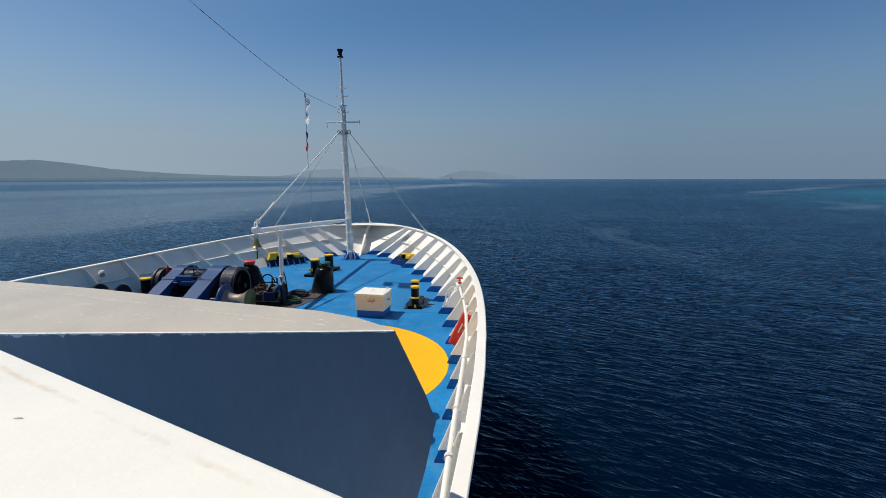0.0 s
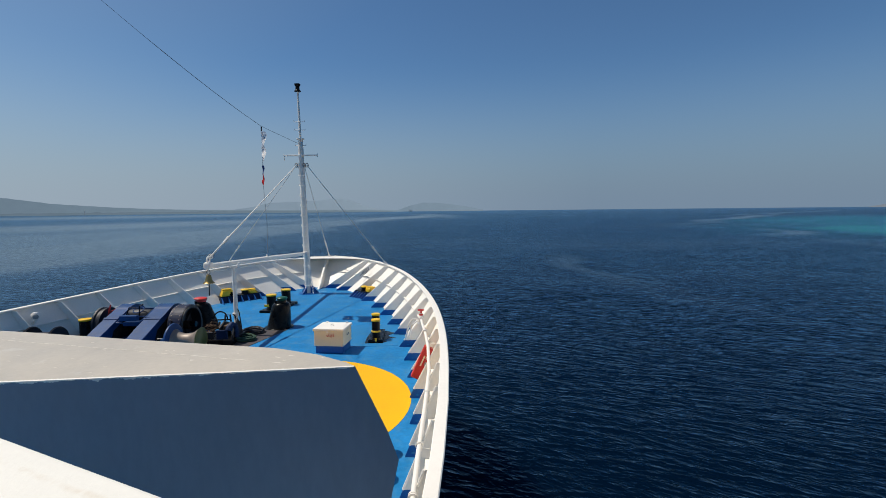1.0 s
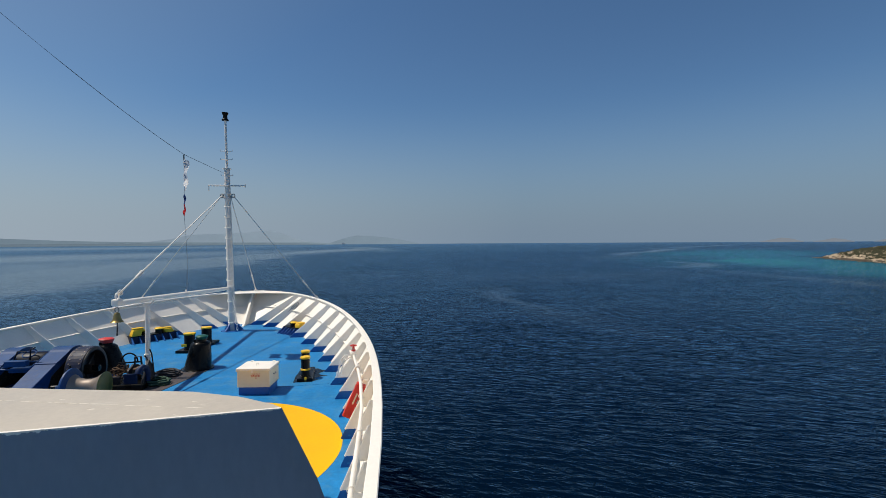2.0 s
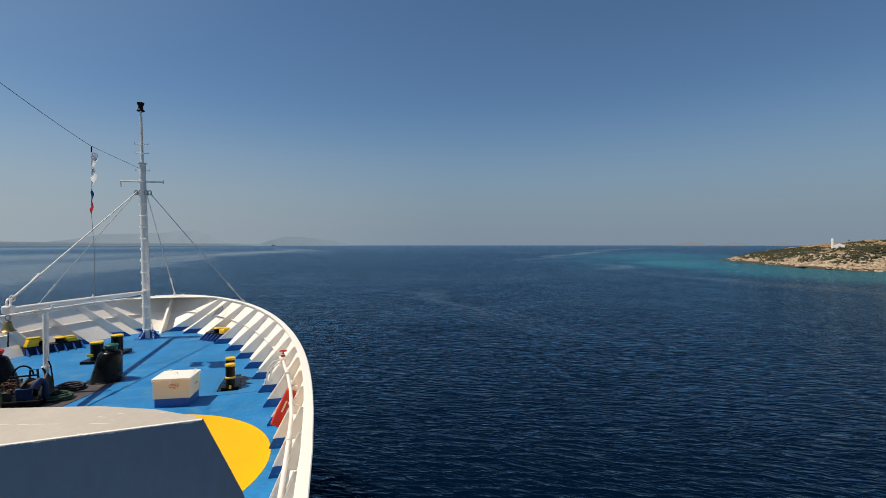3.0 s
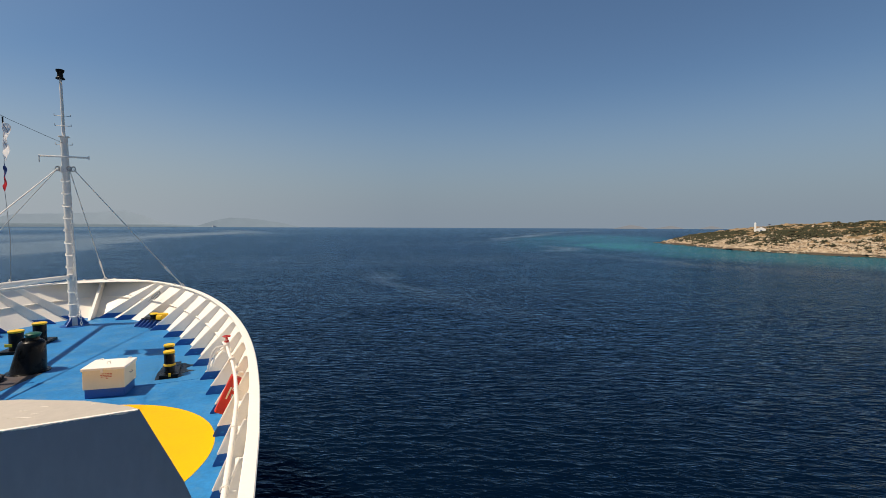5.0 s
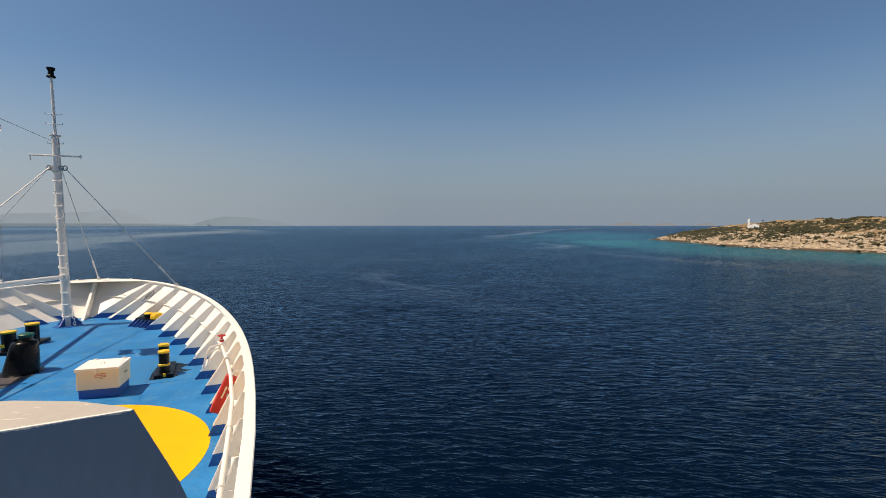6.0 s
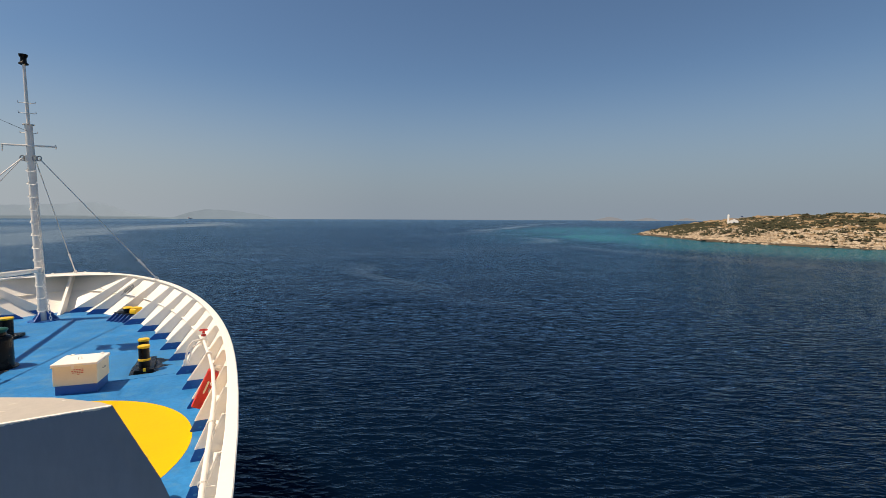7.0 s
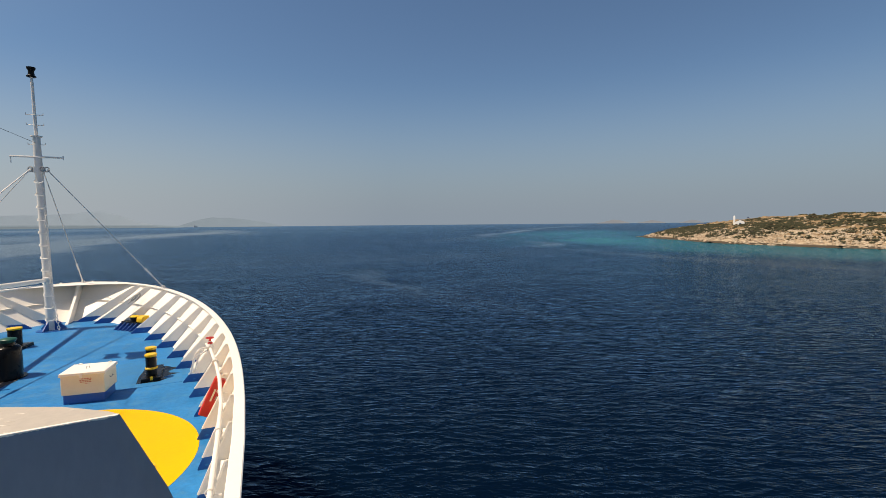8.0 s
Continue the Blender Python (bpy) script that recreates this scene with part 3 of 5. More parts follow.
for a, b in zip(rows, rows[1:]):
    for j in range(6):
        bm.faces.new((a[j], b[j], b[j + 1], a[j + 1]))
FLAKE = paint("fresh_paint_flake", (0.84, 0.80, 0.73), 0.5, spread=0.05, scale=20)
part("paint_lip", bm, FLAKE, front, smooth=True)

# scratches and flakes of fresher paint on the weathered top
random.seed(12)
bm = bmesh.new()


def fleck(m, long, wide):
    poly = [m @ Vector((long * u, wide * v, 0)) for u, v in ((-0.5, 0), (-0.2, -0.5), (0.3, -0.4), (0.5, 0.1), (0.1, 0.5), (-0.3, 0.4))]
    lo = [bm.verts.new(p) for p in poly]
    hi = [bm.verts.new(p + Vector((0, 0, 0.0006))) for p in poly]
    bm.faces.new(hi)
    for a in range(6):
        b = (a + 1) % 6
        bm.faces.new((lo[a], lo[b], hi[b], hi[a]))


for i in range(70):
    x = random.uniform(1.0, 5.5)
    y0 = 3.2 + 0.115 * max(0, x - 2.9)
    y1 = 4.85 - 0.20 * max(0, x - 1.0)
    y = y0 + (y1 - y0) * random.random()
    if y > y1 - 0.06:
        continue
    fleck(pose(x, y, 2.8004, 0, 0, -14 + random.uniform(-9, 9)), random.uniform(0.015, 0.07) * (1.8 if i % 9 == 0 else 1), random.uniform(0.004, 0.010))
# one long scratch across the whole top, broken here and there
x = 0.9
while x < 5.2:
    w = random.uniform(0.03, 0.16)
    if noise.noise(Vector((x * 2.3, 0, 3))) > -0.28:
        fleck(pose(x, SCRATCH[0] + SCRATCH[1] * x + 0.004 * math.sin(x * 9), 2.8004, 0, 0, math.degrees(math.atan(SCRATCH[1]))), w * 1.1, random.uniform(0.006, 0.013))
    x += w
tagged(part("paint_flakes", bm, paint("scuffed_paint", (0.77, 0.715, 0.62), 0.5, spread=0.08, scale=12), front), kind="stuff")

# ---- bridge wing: the deck one stands on and its near coaming ----
bm = bmesh.new()
box(bm, (0, -6.6, 1.2), (12.6, 12.8, 2.4), 0.03)
tagged(part("bridge_wing_deck", bm, WHITE), "white-painted bridge deck", "ship deck", kind="structure")


def ledge_edge(x):
    return 0.96 - 0.444 * (x - 5.35)


bm = bmesh.new()
poly = [(6.9, ledge_edge(6.9)), (5.0, ledge_edge(5.0)), (3.2, ledge_edge(3.2)), (3.2, ledge_edge(3.2) - 0.75), (6.9, ledge_edge(6.9) - 0.75)]
prism(bm, poly, "z", 2.2, 3.6, 0.012)
prism(bm, [(5.95, ledge_edge(5.95) - 0.02), (3.22, ledge_edge(3.22) - 0.02), (3.22, ledge_edge(3.22) - 0.73), (5.95, ledge_edge(5.95) - 0.73)], "z", 0.0, 2.21)
ledge = tagged(part("bridge_wing_coaming", bm, LEDGE), "bright white painted coaming of the bridge wing", "ship wall", kind="structure")
# a soft rusty stain that runs along the edge, broken here and there
nt = LEDGE.node_tree
geo = nt.nodes.new("ShaderNodeNewGeometry")
sep = nt.nodes.new("ShaderNodeSeparateXYZ")
nt.links.new(geo.outputs["Position"], sep.inputs[0])
skew = nt.nodes.new("ShaderNodeMath")          # metres behind the edge
skew.operation = "MULTIPLY_ADD"
skew.inputs[1].default_value = -0.444
nt.links.new(sep.outputs["X"], skew.inputs[0])
skew.inputs[2].default_value = 0.96 + 0.444 * 5.35
behind = nt.nodes.new("ShaderNodeMath")
behind.operation = "SUBTRACT"
nt.links.new(skew.outputs[0], behind.inputs[0])
nt.links.new(sep.outputs["Y"], behind.inputs[1])
waver = nt.nodes.new("ShaderNodeMath")
waver.operation = "MULTIPLY_ADD"
nt.links.new(noise_tex(nt, geo.outputs["Position"], 9.0, 4.0, 0.6), waver.inputs[0])
waver.inputs[1].default_value = 0.03
nt.links.new(behind.outputs[0], waver.inputs[2])
off_line = nt.nodes.new("ShaderNodeMath")
off_line.operation = "SUBTRACT"
nt.links.new(waver.outputs[0], off_line.inputs[0])
off_line.inputs[1].default_value = 0.062
apart = nt.nodes.new("ShaderNodeMath")
apart.operation = "ABSOLUTE"
nt.links.new(off_line.outputs[0], apart.inputs[0])
soft_band = nt.nodes.new("ShaderNodeMapRange")
soft_band.interpolation_type = "SMOOTHSTEP"
soft_band.inputs["From Max"].default_value = 0.011
soft_band.inputs["To Min"].default_value, soft_band.inputs["To Max"].default_value = 0.8, 0.0
nt.links.new(apart.outputs[0], soft_band.inputs["Value"])
rust = mix(nt, 1.0, soft_band.outputs[0], ramp(nt, noise_tex(nt, geo.outputs["Position"], 6.0, 5.0, 0.7), 0.44, 0.62), "MULTIPLY")
base = nt.nodes["Principled BSDF"].inputs["Base Color"]
nt.links.new(mix(nt, rust, base.links[0].from_socket, (0.68, 0.58, 0.45)), base)
# chips in the paint
bm = bmesh.new()
for x, dy, w in ((5.32, 0.28, 1.0), (5.72, 0.13, 1.3), (5.95, 0.27, 0.7), (5.62, 0.42, 0.6), (6.1, 0.2, 0.6)):
    prism(bm, [(x + 0.007 * w * u, ledge_edge(x) - dy + 0.003 * w * v) for u, v in ((-1, 0), (-0.3, -0.8), (0.7, -0.5), (1, 0.3), (0.2, 0.9))], "z", 3.5995, 3.6008)
part("paint_chips", bm, paint("chipped_paint", (0.42, 0.38, 0.32), 0.7, spread=0.2, scale=20), ledge)


# ---- mast, boom and rigging ----
MX, MY = -0.19, 22.55
mast = thing("mast", pose(MX, MY, 0), "silver-painted steel fore mast with rungs and a black lantern", "mast")
LEAN = -0.0195       # the mast leans a little to port


def on_mast(z, dx=0.0, dy=0.0):
    return Vector((LEAN * z + dx, dy, z))


part("pole", tube(bmesh.new(), [on_mast(z) for z in (0, 2, 4, 6, 7.45)], [0.156, 0.148, 0.138, 0.128, 0.120], 20), SILVER, mast, smooth=True)
part("pole_cap", lathe(bmesh.new(), [(0, 7.43), (0.185, 7.43), (0.185, 7.46), (0, 7.46)], 20, Matrix.Translation((LEAN * 7.45, 0, 0))), SILVER, mast)
part("topmast", tube(bmesh.new(), [on_mast(7.4), on_mast(9.66)], [0.058, 0.046], 14), SILVER, mast, smooth=True)
lantern = part("lantern", lathe(bmesh.new(), [(0, 9.71), (0.145, 9.71), (0.155, 9.74), (0.10, 9.80), (0.092, 9.94), (0.132, 10.00), (0.142, 10.07), (0, 10.07)], 18,
                                Matrix.Translation((LEAN * 9.9, 0, -0.06))), BLACK, mast, "black navigation lantern", smooth=True)
part("crossarm", tube(bmesh.new(), [on_mast(6.66, -0.80, -0.1), on_mast(6.66, 0.82, -0.1)], 0.035, 8), SILVER, mast)
part("crossarm_tip", bar(on_mast(6.66, -0.78, -0.1), on_mast(6.42, -0.78, -0.1), 0.022, 6), SILVER, mast)
part("crossarm_tip", bar(on_mast(6.74, 0.80, -0.1), on_mast(6.58, 0.80, -0.1), 0.022, 6), SILVER, mast)
for z in [0.45 + 0.48 * i for i in range(12)]:
    c = on_mast(z, 0.05, -0.14)
    part("rung", tube(bmesh.new(), [c + Vector(v) for v in ((-0.14, 0.06, 0.05), (-0.16, -0.02, 0.03), (-0.15, -0.09, -0.03), (-0.11, -0.12, -0.05), (0.06, -0.12, -0.05), (0.10, -0.09, -0.03), (0.11, -0.02, 0.03), (0.09, 0.06, 0.05))], 0.018, 6), WHITE, mast)
for z in (7.13, 7.86, 8.24):
    part("step", tube(bmesh.new(), [on_mast(z, -0.25, -0.05), on_mast(z, 0.27, -0.05)], 0.013, 6), SILVER, mast)
    for s in (-0.25, 0.27):
        part("step_end", bar(on_mast(z - 0.01, s, -0.05), on_mast(z + 0.07, s, -0.05), 0.013, 6), SILVER, mast)
band = part("hounds_band", lathe(bmesh.new(), [(0.12, 6.05), (0.165, 6.06), (0.165, 6.30), (0.12, 6.31)], 18, Matrix.Translation((LEAN * 6.2, 0, 0))), SILVER, mast)
for dx, dy in ((-0.24, -0.05), (0.26, -0.05), (0.05, 0.24), (-0.2, 0.14), (0.16, -0.18)):
    part("lug", tube(bmesh.new(), [on_mast(6.2, dx + 0.07 * math.cos(a), dy) + Vector((0, 0, 0.09 * math.sin(a))) for a in np.linspace(0, 2 * math.pi, 11)[:-1]], 0.022, 6, True), GREY, mast)
for a in (30, 150, 250, 330):
    d = Vector((math.cos(radians(a)), math.sin(radians(a)), 0))
    bm = prism(bmesh.new(), [(0.12, 0), (0.46, 0), (0.46, 0.05), (0.15, 0.36), (0.12, 0.36)], "y", -0.012, 0.012)
    bmesh.ops.transform(bm, matrix=pose(0, 0, 0, 0, 0, a), verts=bm.verts)
    part("gusset", bm, DBLUE, mast)
part("foot_plate", lathe(bmesh.new(), [(0, 0), (0.48, 0), (0.48, 0.02), (0, 0.02)], 20), DBLUE, mast)
part("boom_socket", boxed((0, -0.24, 1.98), (0.22, 0.26, 0.22), 0.03), SILVER, mast)
# chain made fast at the foot of the mast
random.seed(2)
chain = thing("chain", pose(MX + 0.16, MY - 0.26, 0), "white-painted chain hanging down the mast to its foot", "chain")


def link(size, m):
    pts = [(0.5 * size * math.cos(a), size * math.sin(a) * (1.0 if abs(math.sin(a)) > 0.5 else 0.9), 0) for a in np.linspace(0, 2 * math.pi, 11)[:-1]]
    return tube(bmesh.new(), [m @ Vector(p) for p in pts], size * 0.17, 6, True)


for i in range(40):
    z = 4.5 - 0.115 * i
    x = 0.012 * max(0, i - 25) - 0.02 - 0.025 * max(0.0, z - 1.6)
    part("link", link(0.072, pose(x, (0.07 if z > 1.6 else 0.0) - 0.02 * math.sin(i), max(0.03, z), 90, 0, 90 * (i % 2) + 20)), WHITE, chain)

# derrick boom, lying along the centre line from the mast to its crutch
BOOM_A, BOOM_B = Vector((-0.24, 22.3, 1.97)), Vector((-0.36, 13.45, 2.44))
boom = thing("derrick_boom", Matrix.Translation(BOOM_A), "white-painted steel derrick boom resting on a crutch post", "boom")
d = BOOM_B - BOOM_A
part("spar", tube(bmesh.new(), [d * f for f in (0, 0.1, 0.5, 0.9, 1)], [0.065, 0.08, 0.088, 0.08, 0.07], 16), WHITE, boom, smooth=True)
c = d * 0.52
part("spar_ring", tube(bmesh.new(), [c - d.normalized() * 0.02, c + d.normalized() * 0.02], 0.097, 16), WHITE, boom)
part("spar_eye", tube(bmesh.new(), [c + Vector((0, 0.03 * math.cos(a), 0.125 + 0.03 * math.sin(a))) for a in np.linspace(0, 2 * math.pi, 9)[:-1]], 0.014, 6, True), WHITE, boom)
part("head_fitting", boxed(d + Vector((0, -0.06, 0.02)), (0.2, 0.26, 0.2), 0.05), WHITE, boom)
part("head_eye", tube(bmesh.new(), [d + Vector((0, -0.05 + 0.08 * math.cos(a), 0.18 + 0.09 * math.sin(a))) for a in np.linspace(0, 2 * math.pi, 11)[:-1]], 0.024, 8, True), WHITE, boom)
part("downhaul", tube(bmesh.new(), [d * 0.03 + Vector((0, 0, -0.16)), d * 0.97 + Vector((0, 0, -0.17))], 0.018, 6), SILVER, boom)

CX, CY = -0.29, 14.85
post = thing("crutch_post", pose(CX, CY, 0), "white-painted round steel post carrying the boom", "post")
part("pipe", bar((0, 0, 0), (0, 0, 2.22), 0.066, 16), WHITE, post, smooth=True)
part("saddle", tube(bmesh.new(), [(0.17 * math.cos(a), 0, 2.38 + 0.16 * math.sin(a)) for a in np.linspace(math.pi, 2 * math.pi, 9)], 0.035, 8), WHITE, post)
part("collar", lathe(bmesh.new(), [(0.075, 0.66), (0.105, 0.66), (0.105, 0.74), (0.075, 0.74)], 16), WHITE, post)
part("foot_plate", boxed((0, 0, 0.012), (0.34, 0.34, 0.024), 0.004), DBLUE, post)

bell = thing("ship_bell", Matrix.Translation(BOOM_B + Vector((0.0, -0.08, -0.22))), "polished brass ship's bell hanging from the boom", "bell")
part("shackle", tube(bmesh.new(), [(0.05 * math.cos(a), 0, 0.05 + 0.07 * math.sin(a)) for a in np.linspace(0, 2 * math.pi, 11)[:-1]], 0.013, 6, True), GREY, bell)
part("dome", lathe(bmesh.new(), [(0, -0.02), (0.045, -0.025), (0.07, -0.055), (0.082, -0.12), (0.095, -0.18), (0.125, -0.235), (0.155, -0.262), (0.157, -0.275), (0.14, -0.275), (0.085, -0.2), (0.07, -0.1), (0, -0.06)], 24), BRASS, bell, smooth=True)
part("clapper_rope", tube(bmesh.new(), [(0, 0, -0.15), (0.005, 0.0, -0.4), (-0.004, 0, -0.64)], [0.012, 0.016, 0.02], 8), ROPE, bell)


def stay(name, a, b, label, r=0.016, screw=0.85, mat=None):
    a, b = Vector(a), Vector(b)
    s = thing(name, Matrix.Translation(a), label, "rigging", "mast stays")
    d = b - a
    part("wire", tube(bmesh.new(), [(0, 0, 0), d * screw], r, 8), mat or WIRE, s)
    u = d.normalized()
    part("turnbuckle", tube(bmesh.new(), [d * screw, d * screw + u * 0.05, d * screw + u * 0.30, d * screw + u * 0.36], [r * 1.2, r * 2.1, r * 2.1, r * 1.2], 8), SILVER, s)
    part("turnbuckle_eye", lathe(bmesh.new(), [(0, -0.03), (r * 2.6, -0.03), (r * 3.0, 0), (r * 2.6, 0.03), (0, 0.03)], 10, Matrix.Translation(d * screw) @ u.to_track_quat("Z", "Y").to_matrix().to_4x4()), SILVER, s)
    part("lower_end", tube(bmesh.new(), [d * screw + u * 0.34, d], r * 1.25, 8), SILVER, s)
    part("shackle", tube(bmesh.new(), [d - u * 0.05 + Vector((0.06 * math.cos(t), 0, 0.07 * math.sin(t))) for t in np.linspace(0, 2 * math.pi, 9)[:-1]], 0.017, 6, True), SILVER, s)


HEAD = Vector((MX, MY, 0)) + on_mast(6.2)
stay("topping_lift", HEAD + Vector((-0.22, -0.1, 0)), BOOM_B + Vector((0, 0.05, 0.25)), "painted wire topping lift from mast to boom", 0.021, 0.86, WHITE)
stay("stay_wire", HEAD + Vector((-0.24, -0.05, 0)), (-plate_x(21.84, 1) - 0.0, 21.84, rail_height(21.84) + 0.04), "galvanised steel mast stay with turnbuckle", 0.016, 0.80)
stay("stay_wire", HEAD + Vector((0.26, -0.05, 0)), (plate_x(22.3, 1), 22.3, rail_height(22.3) + 0.04), "galvanised steel mast stay with turnbuckle", 0.018, 0.83)
stay("stay_wire", HEAD + Vector((0.05, 0.24, 0)), (0.03, 25.95, rail_height(26) + 0.04), "galvanised steel fore stay with turnbuckle", 0.016, 0.82)

FLAGD = paint("grey_flag_emblem", (0.24, 0.26, 0.36), 0.8, spread=0.1, scale=9.0)
# dressing line with the two flags
aerial = thing("dressing_line", pose(0, 0, 0), "thin dark wire running aft from the mast", "wire")
pts = []
for i in range(41):
    y = 22.55 - 24.6 * i / 40
    s = 22.55 - y
    z = 7.18 + 0.004 * s if s < 4.75 else 7.2 + 0.086 * (s - 4.75) + 0.0057 * (s - 4.75) ** 2
    pts.append((-0.33 - 0.02 * s / 24.6, y, z))
part("wire", tube(bmesh.new(), pts, [0.0068 if p[1] > 11 else 0.0034 if p[1] > 7 else 0.0018 for p in pts], 6), ROPE, aerial)
FX, FY = -0.35, 17.8
halyard = thing("flag_halyard", pose(FX, FY, 0), "thin flag halyard hanging from the dressing line", "rope")
part("line", tube(bmesh.new(), [(0, 0, 7.2), (0.0, 0, 6.0), (-0.02, 0, 5.1), (0.06, 0.02, 3.6), (0.02, 0.05, 2.1)], 0.007, 5), GREY, halyard)
part("toggle", bar((0, 0, 7.02), (0, 0, 7.2), 0.022, 6), BLACK, halyard)


def thin_cloth(mat):
    """Bunting lets a good part of the light through."""
    nt = mat.node_tree
    bsdf = nt.nodes["Principled BSDF"]
    out = [n for n in nt.nodes if n.type == "OUTPUT_MATERIAL"][0]
    trans, mix = nt.nodes.new("ShaderNodeBsdfTranslucent"), nt.nodes.new("ShaderNodeMixShader")
    if bsdf.inputs["Base Color"].links:
        nt.links.new(bsdf.inputs["Base Color"].links[0].from_socket, trans.inputs["Color"])
    else:
        trans.inputs["Color"].default_value = bsdf.inputs["Base Color"].default_value
    mix.inputs[0].default_value = 0.45
    nt.links.new(bsdf.outputs[0], mix.inputs[1])
    nt.links.new(trans.outputs[0], mix.inputs[2])
    nt.links.new(mix.outputs[0], out.inputs["Surface"])


for cloth in (FLAGW, FLAGR, FLAGB):
    thin_cloth(cloth)


def flag(name, z, bands, width, height, seed, label, drop=0.55, fold=1.0, level=False, across=0.42):
    """Cloth blowing aft in folds from its hoist; bands are (material, from, to) along the fly, or down the hoist if level."""
    f = thing(name, pose(FX, FY, z), label, "flag", "signal flags")
    ph = random.Random(seed).uniform(0, 6)
    nv = 36
    for mt, u0, u1 in bands:
        bm = bmesh.new()
        grid = []
        v0, v1 = (u0, u1) if level else (0, 1)
        if level:
            u0, u1 = 0, 1
        nu = max(4, int(30 * (u1 - u0)))
        for j in range(nv + 1):
            v = v0 + (v1 - v0) * j / nv
            row = []
            for i in range(nu + 1):
                u = u0 + (u1 - u0) * i / nu
                sway = (0.05 * math.sin(7 * u + 3 * v + ph) + 0.035 * math.sin(13 * v + 5 * u + ph)) * (0.25 + u) * fold
                x = width * (across * u + 0.9 * sway)
                y = -width * (0.88 * u - 0.4 * sway)
                zz = -height * v * (1 + 0.06 * math.sin(9 * u + ph)) - drop * u ** 1.4 * width + 0.03 * math.sin(7 * u + 5 * v + ph)
                row.append(bm.verts.new((x, y, zz)))
            grid.append(row)
        for a, b in zip(grid, grid[1:]):
            for i in range(nu):
                bm.faces.new((a[i], a[i + 1], b[i + 1], b[i]))
        bmesh.ops.recalc_face_normals(bm, faces=bm.faces[:])
        part("cloth", bm, mt, f, smooth=True)
    return f


flag("house_flag", 7.04, ((FLAGW, 0, 0.38), (FLAGD, 0.38, 0.44), (FLAGW, 0.44, 0.62), (FLAGD, 0.62, 0.65), (FLAGW, 0.65, 1)), 1.05, 0.98, 3, "white house flag with a dark emblem, blowing aft", 0.22)
flag("ensign", 5.80, ((FLAGB, 0, 0.4), (FLAGR, 0.4, 1)), 0.72, 0.66, 8, "blue and red flag drooping aft in folds", 0.22, 0.8, True, 0.34)

# ---- deck gear ----


def bollard_pair(name, posts, base, rz, m, label, height=0.66, r=0.17, collar=True):
    b = thing(name, m, label, "bollard", "mooring bollards")
    part("base", boxed((0, 0, 0.045), base, 0.012), BLACK, b)
    for px, py in posts:
        p = part("post", lathe(bmesh.new(), [(0, 0.05), (r * 1.02, 0.05), (r, 0.12), (r, height - 0.05), (0, height - 0.05)], 24, Matrix.Translation((px, py, 0))), BLACK, b, smooth=True)
        part("cap", lathe(bmesh.new(), [(0, height - 0.06), (r * 1.06, height - 0.06), (r * 1.12, height - 0.045), (r * 1.12, height - 0.012), (r * 1.06, height), (0, height)], 24, Matrix.Translation((px, py, 0))), YCAP, p, "yellow-painted cap", smooth=True)
        if collar:
            part("collar", lathe(bmesh.new(), [(r, 0.26), (r * 1.12, 0.27), (r * 1.12, 0.31), (r, 0.32)], 24, Matrix.Translation((px, py, 0))), YCAP, p, "yellow band")
    return b


bs = bollard_pair("bollard", ((0.0, -0.34), (-0.06, 0.46)), (0.44, 1.30, 0.09), 0, pose(4.33, 14.46, 0, 0, 0, 4), "black double bollard with yellow caps on a plate", 0.66, 0.126, True)
part("plate_mark", boxed((0.02, -0.66, 0.09), (0.06, 0.02, 0.09), 0.004), YCAP, bs)
# grease round the base; the two starboard spikes paint the posts' cast shadows
grease_shadow = [(4.06, 13.74), (4.58, 13.76), (4.74, 13.96), (4.62, 14.06), (4.72, 14.22), (4.98, 14.34), (4.74, 14.46), (4.68, 14.62), (4.80, 14.8), (5.0, 14.94), (4.72, 15.0), (4.58, 15.2), (4.06, 15.16), (4.02, 14.4)]
part("grease_and_shadow_patch", prism(bmesh.new(), grease_shadow, "z", 0.0065, 0.008), BLACK, deck, "black greasy paint and painted shadow spikes round the bollard")
bp = bollard_pair("bollard", ((0.0, -0.62), (0.0, 0.62)), (0.66, 2.0, 0.10), 0, pose(-0.40, 19.07, 0, 0, 0, -8), "black double bollard with yellow caps near the mast", 0.69, 0.185, False)
part("plate_mark", boxed((-0.05, -0.92, 0.28), (0.2, 0.02, 0.1), 0.01), YCAP, bp)
bollard_pair("bollard", ((-0.47, 0.0), (0.47, 0.0)), (1.5, 0.6, 0.09), 0, pose(-4.7, 14.95, 0, 0, 0, 30), "black double bollard with yellow caps beside the winch", 0.62, 0.17, False)
bollard_pair("bollard", ((0.0, -0.36), (0.0, 0.36)), (0.6, 1.4, 0.09), 0, pose(5.22, 7.0, 0), "black double bollard with yellow caps by the bridge front", 0.7, 0.155, False)


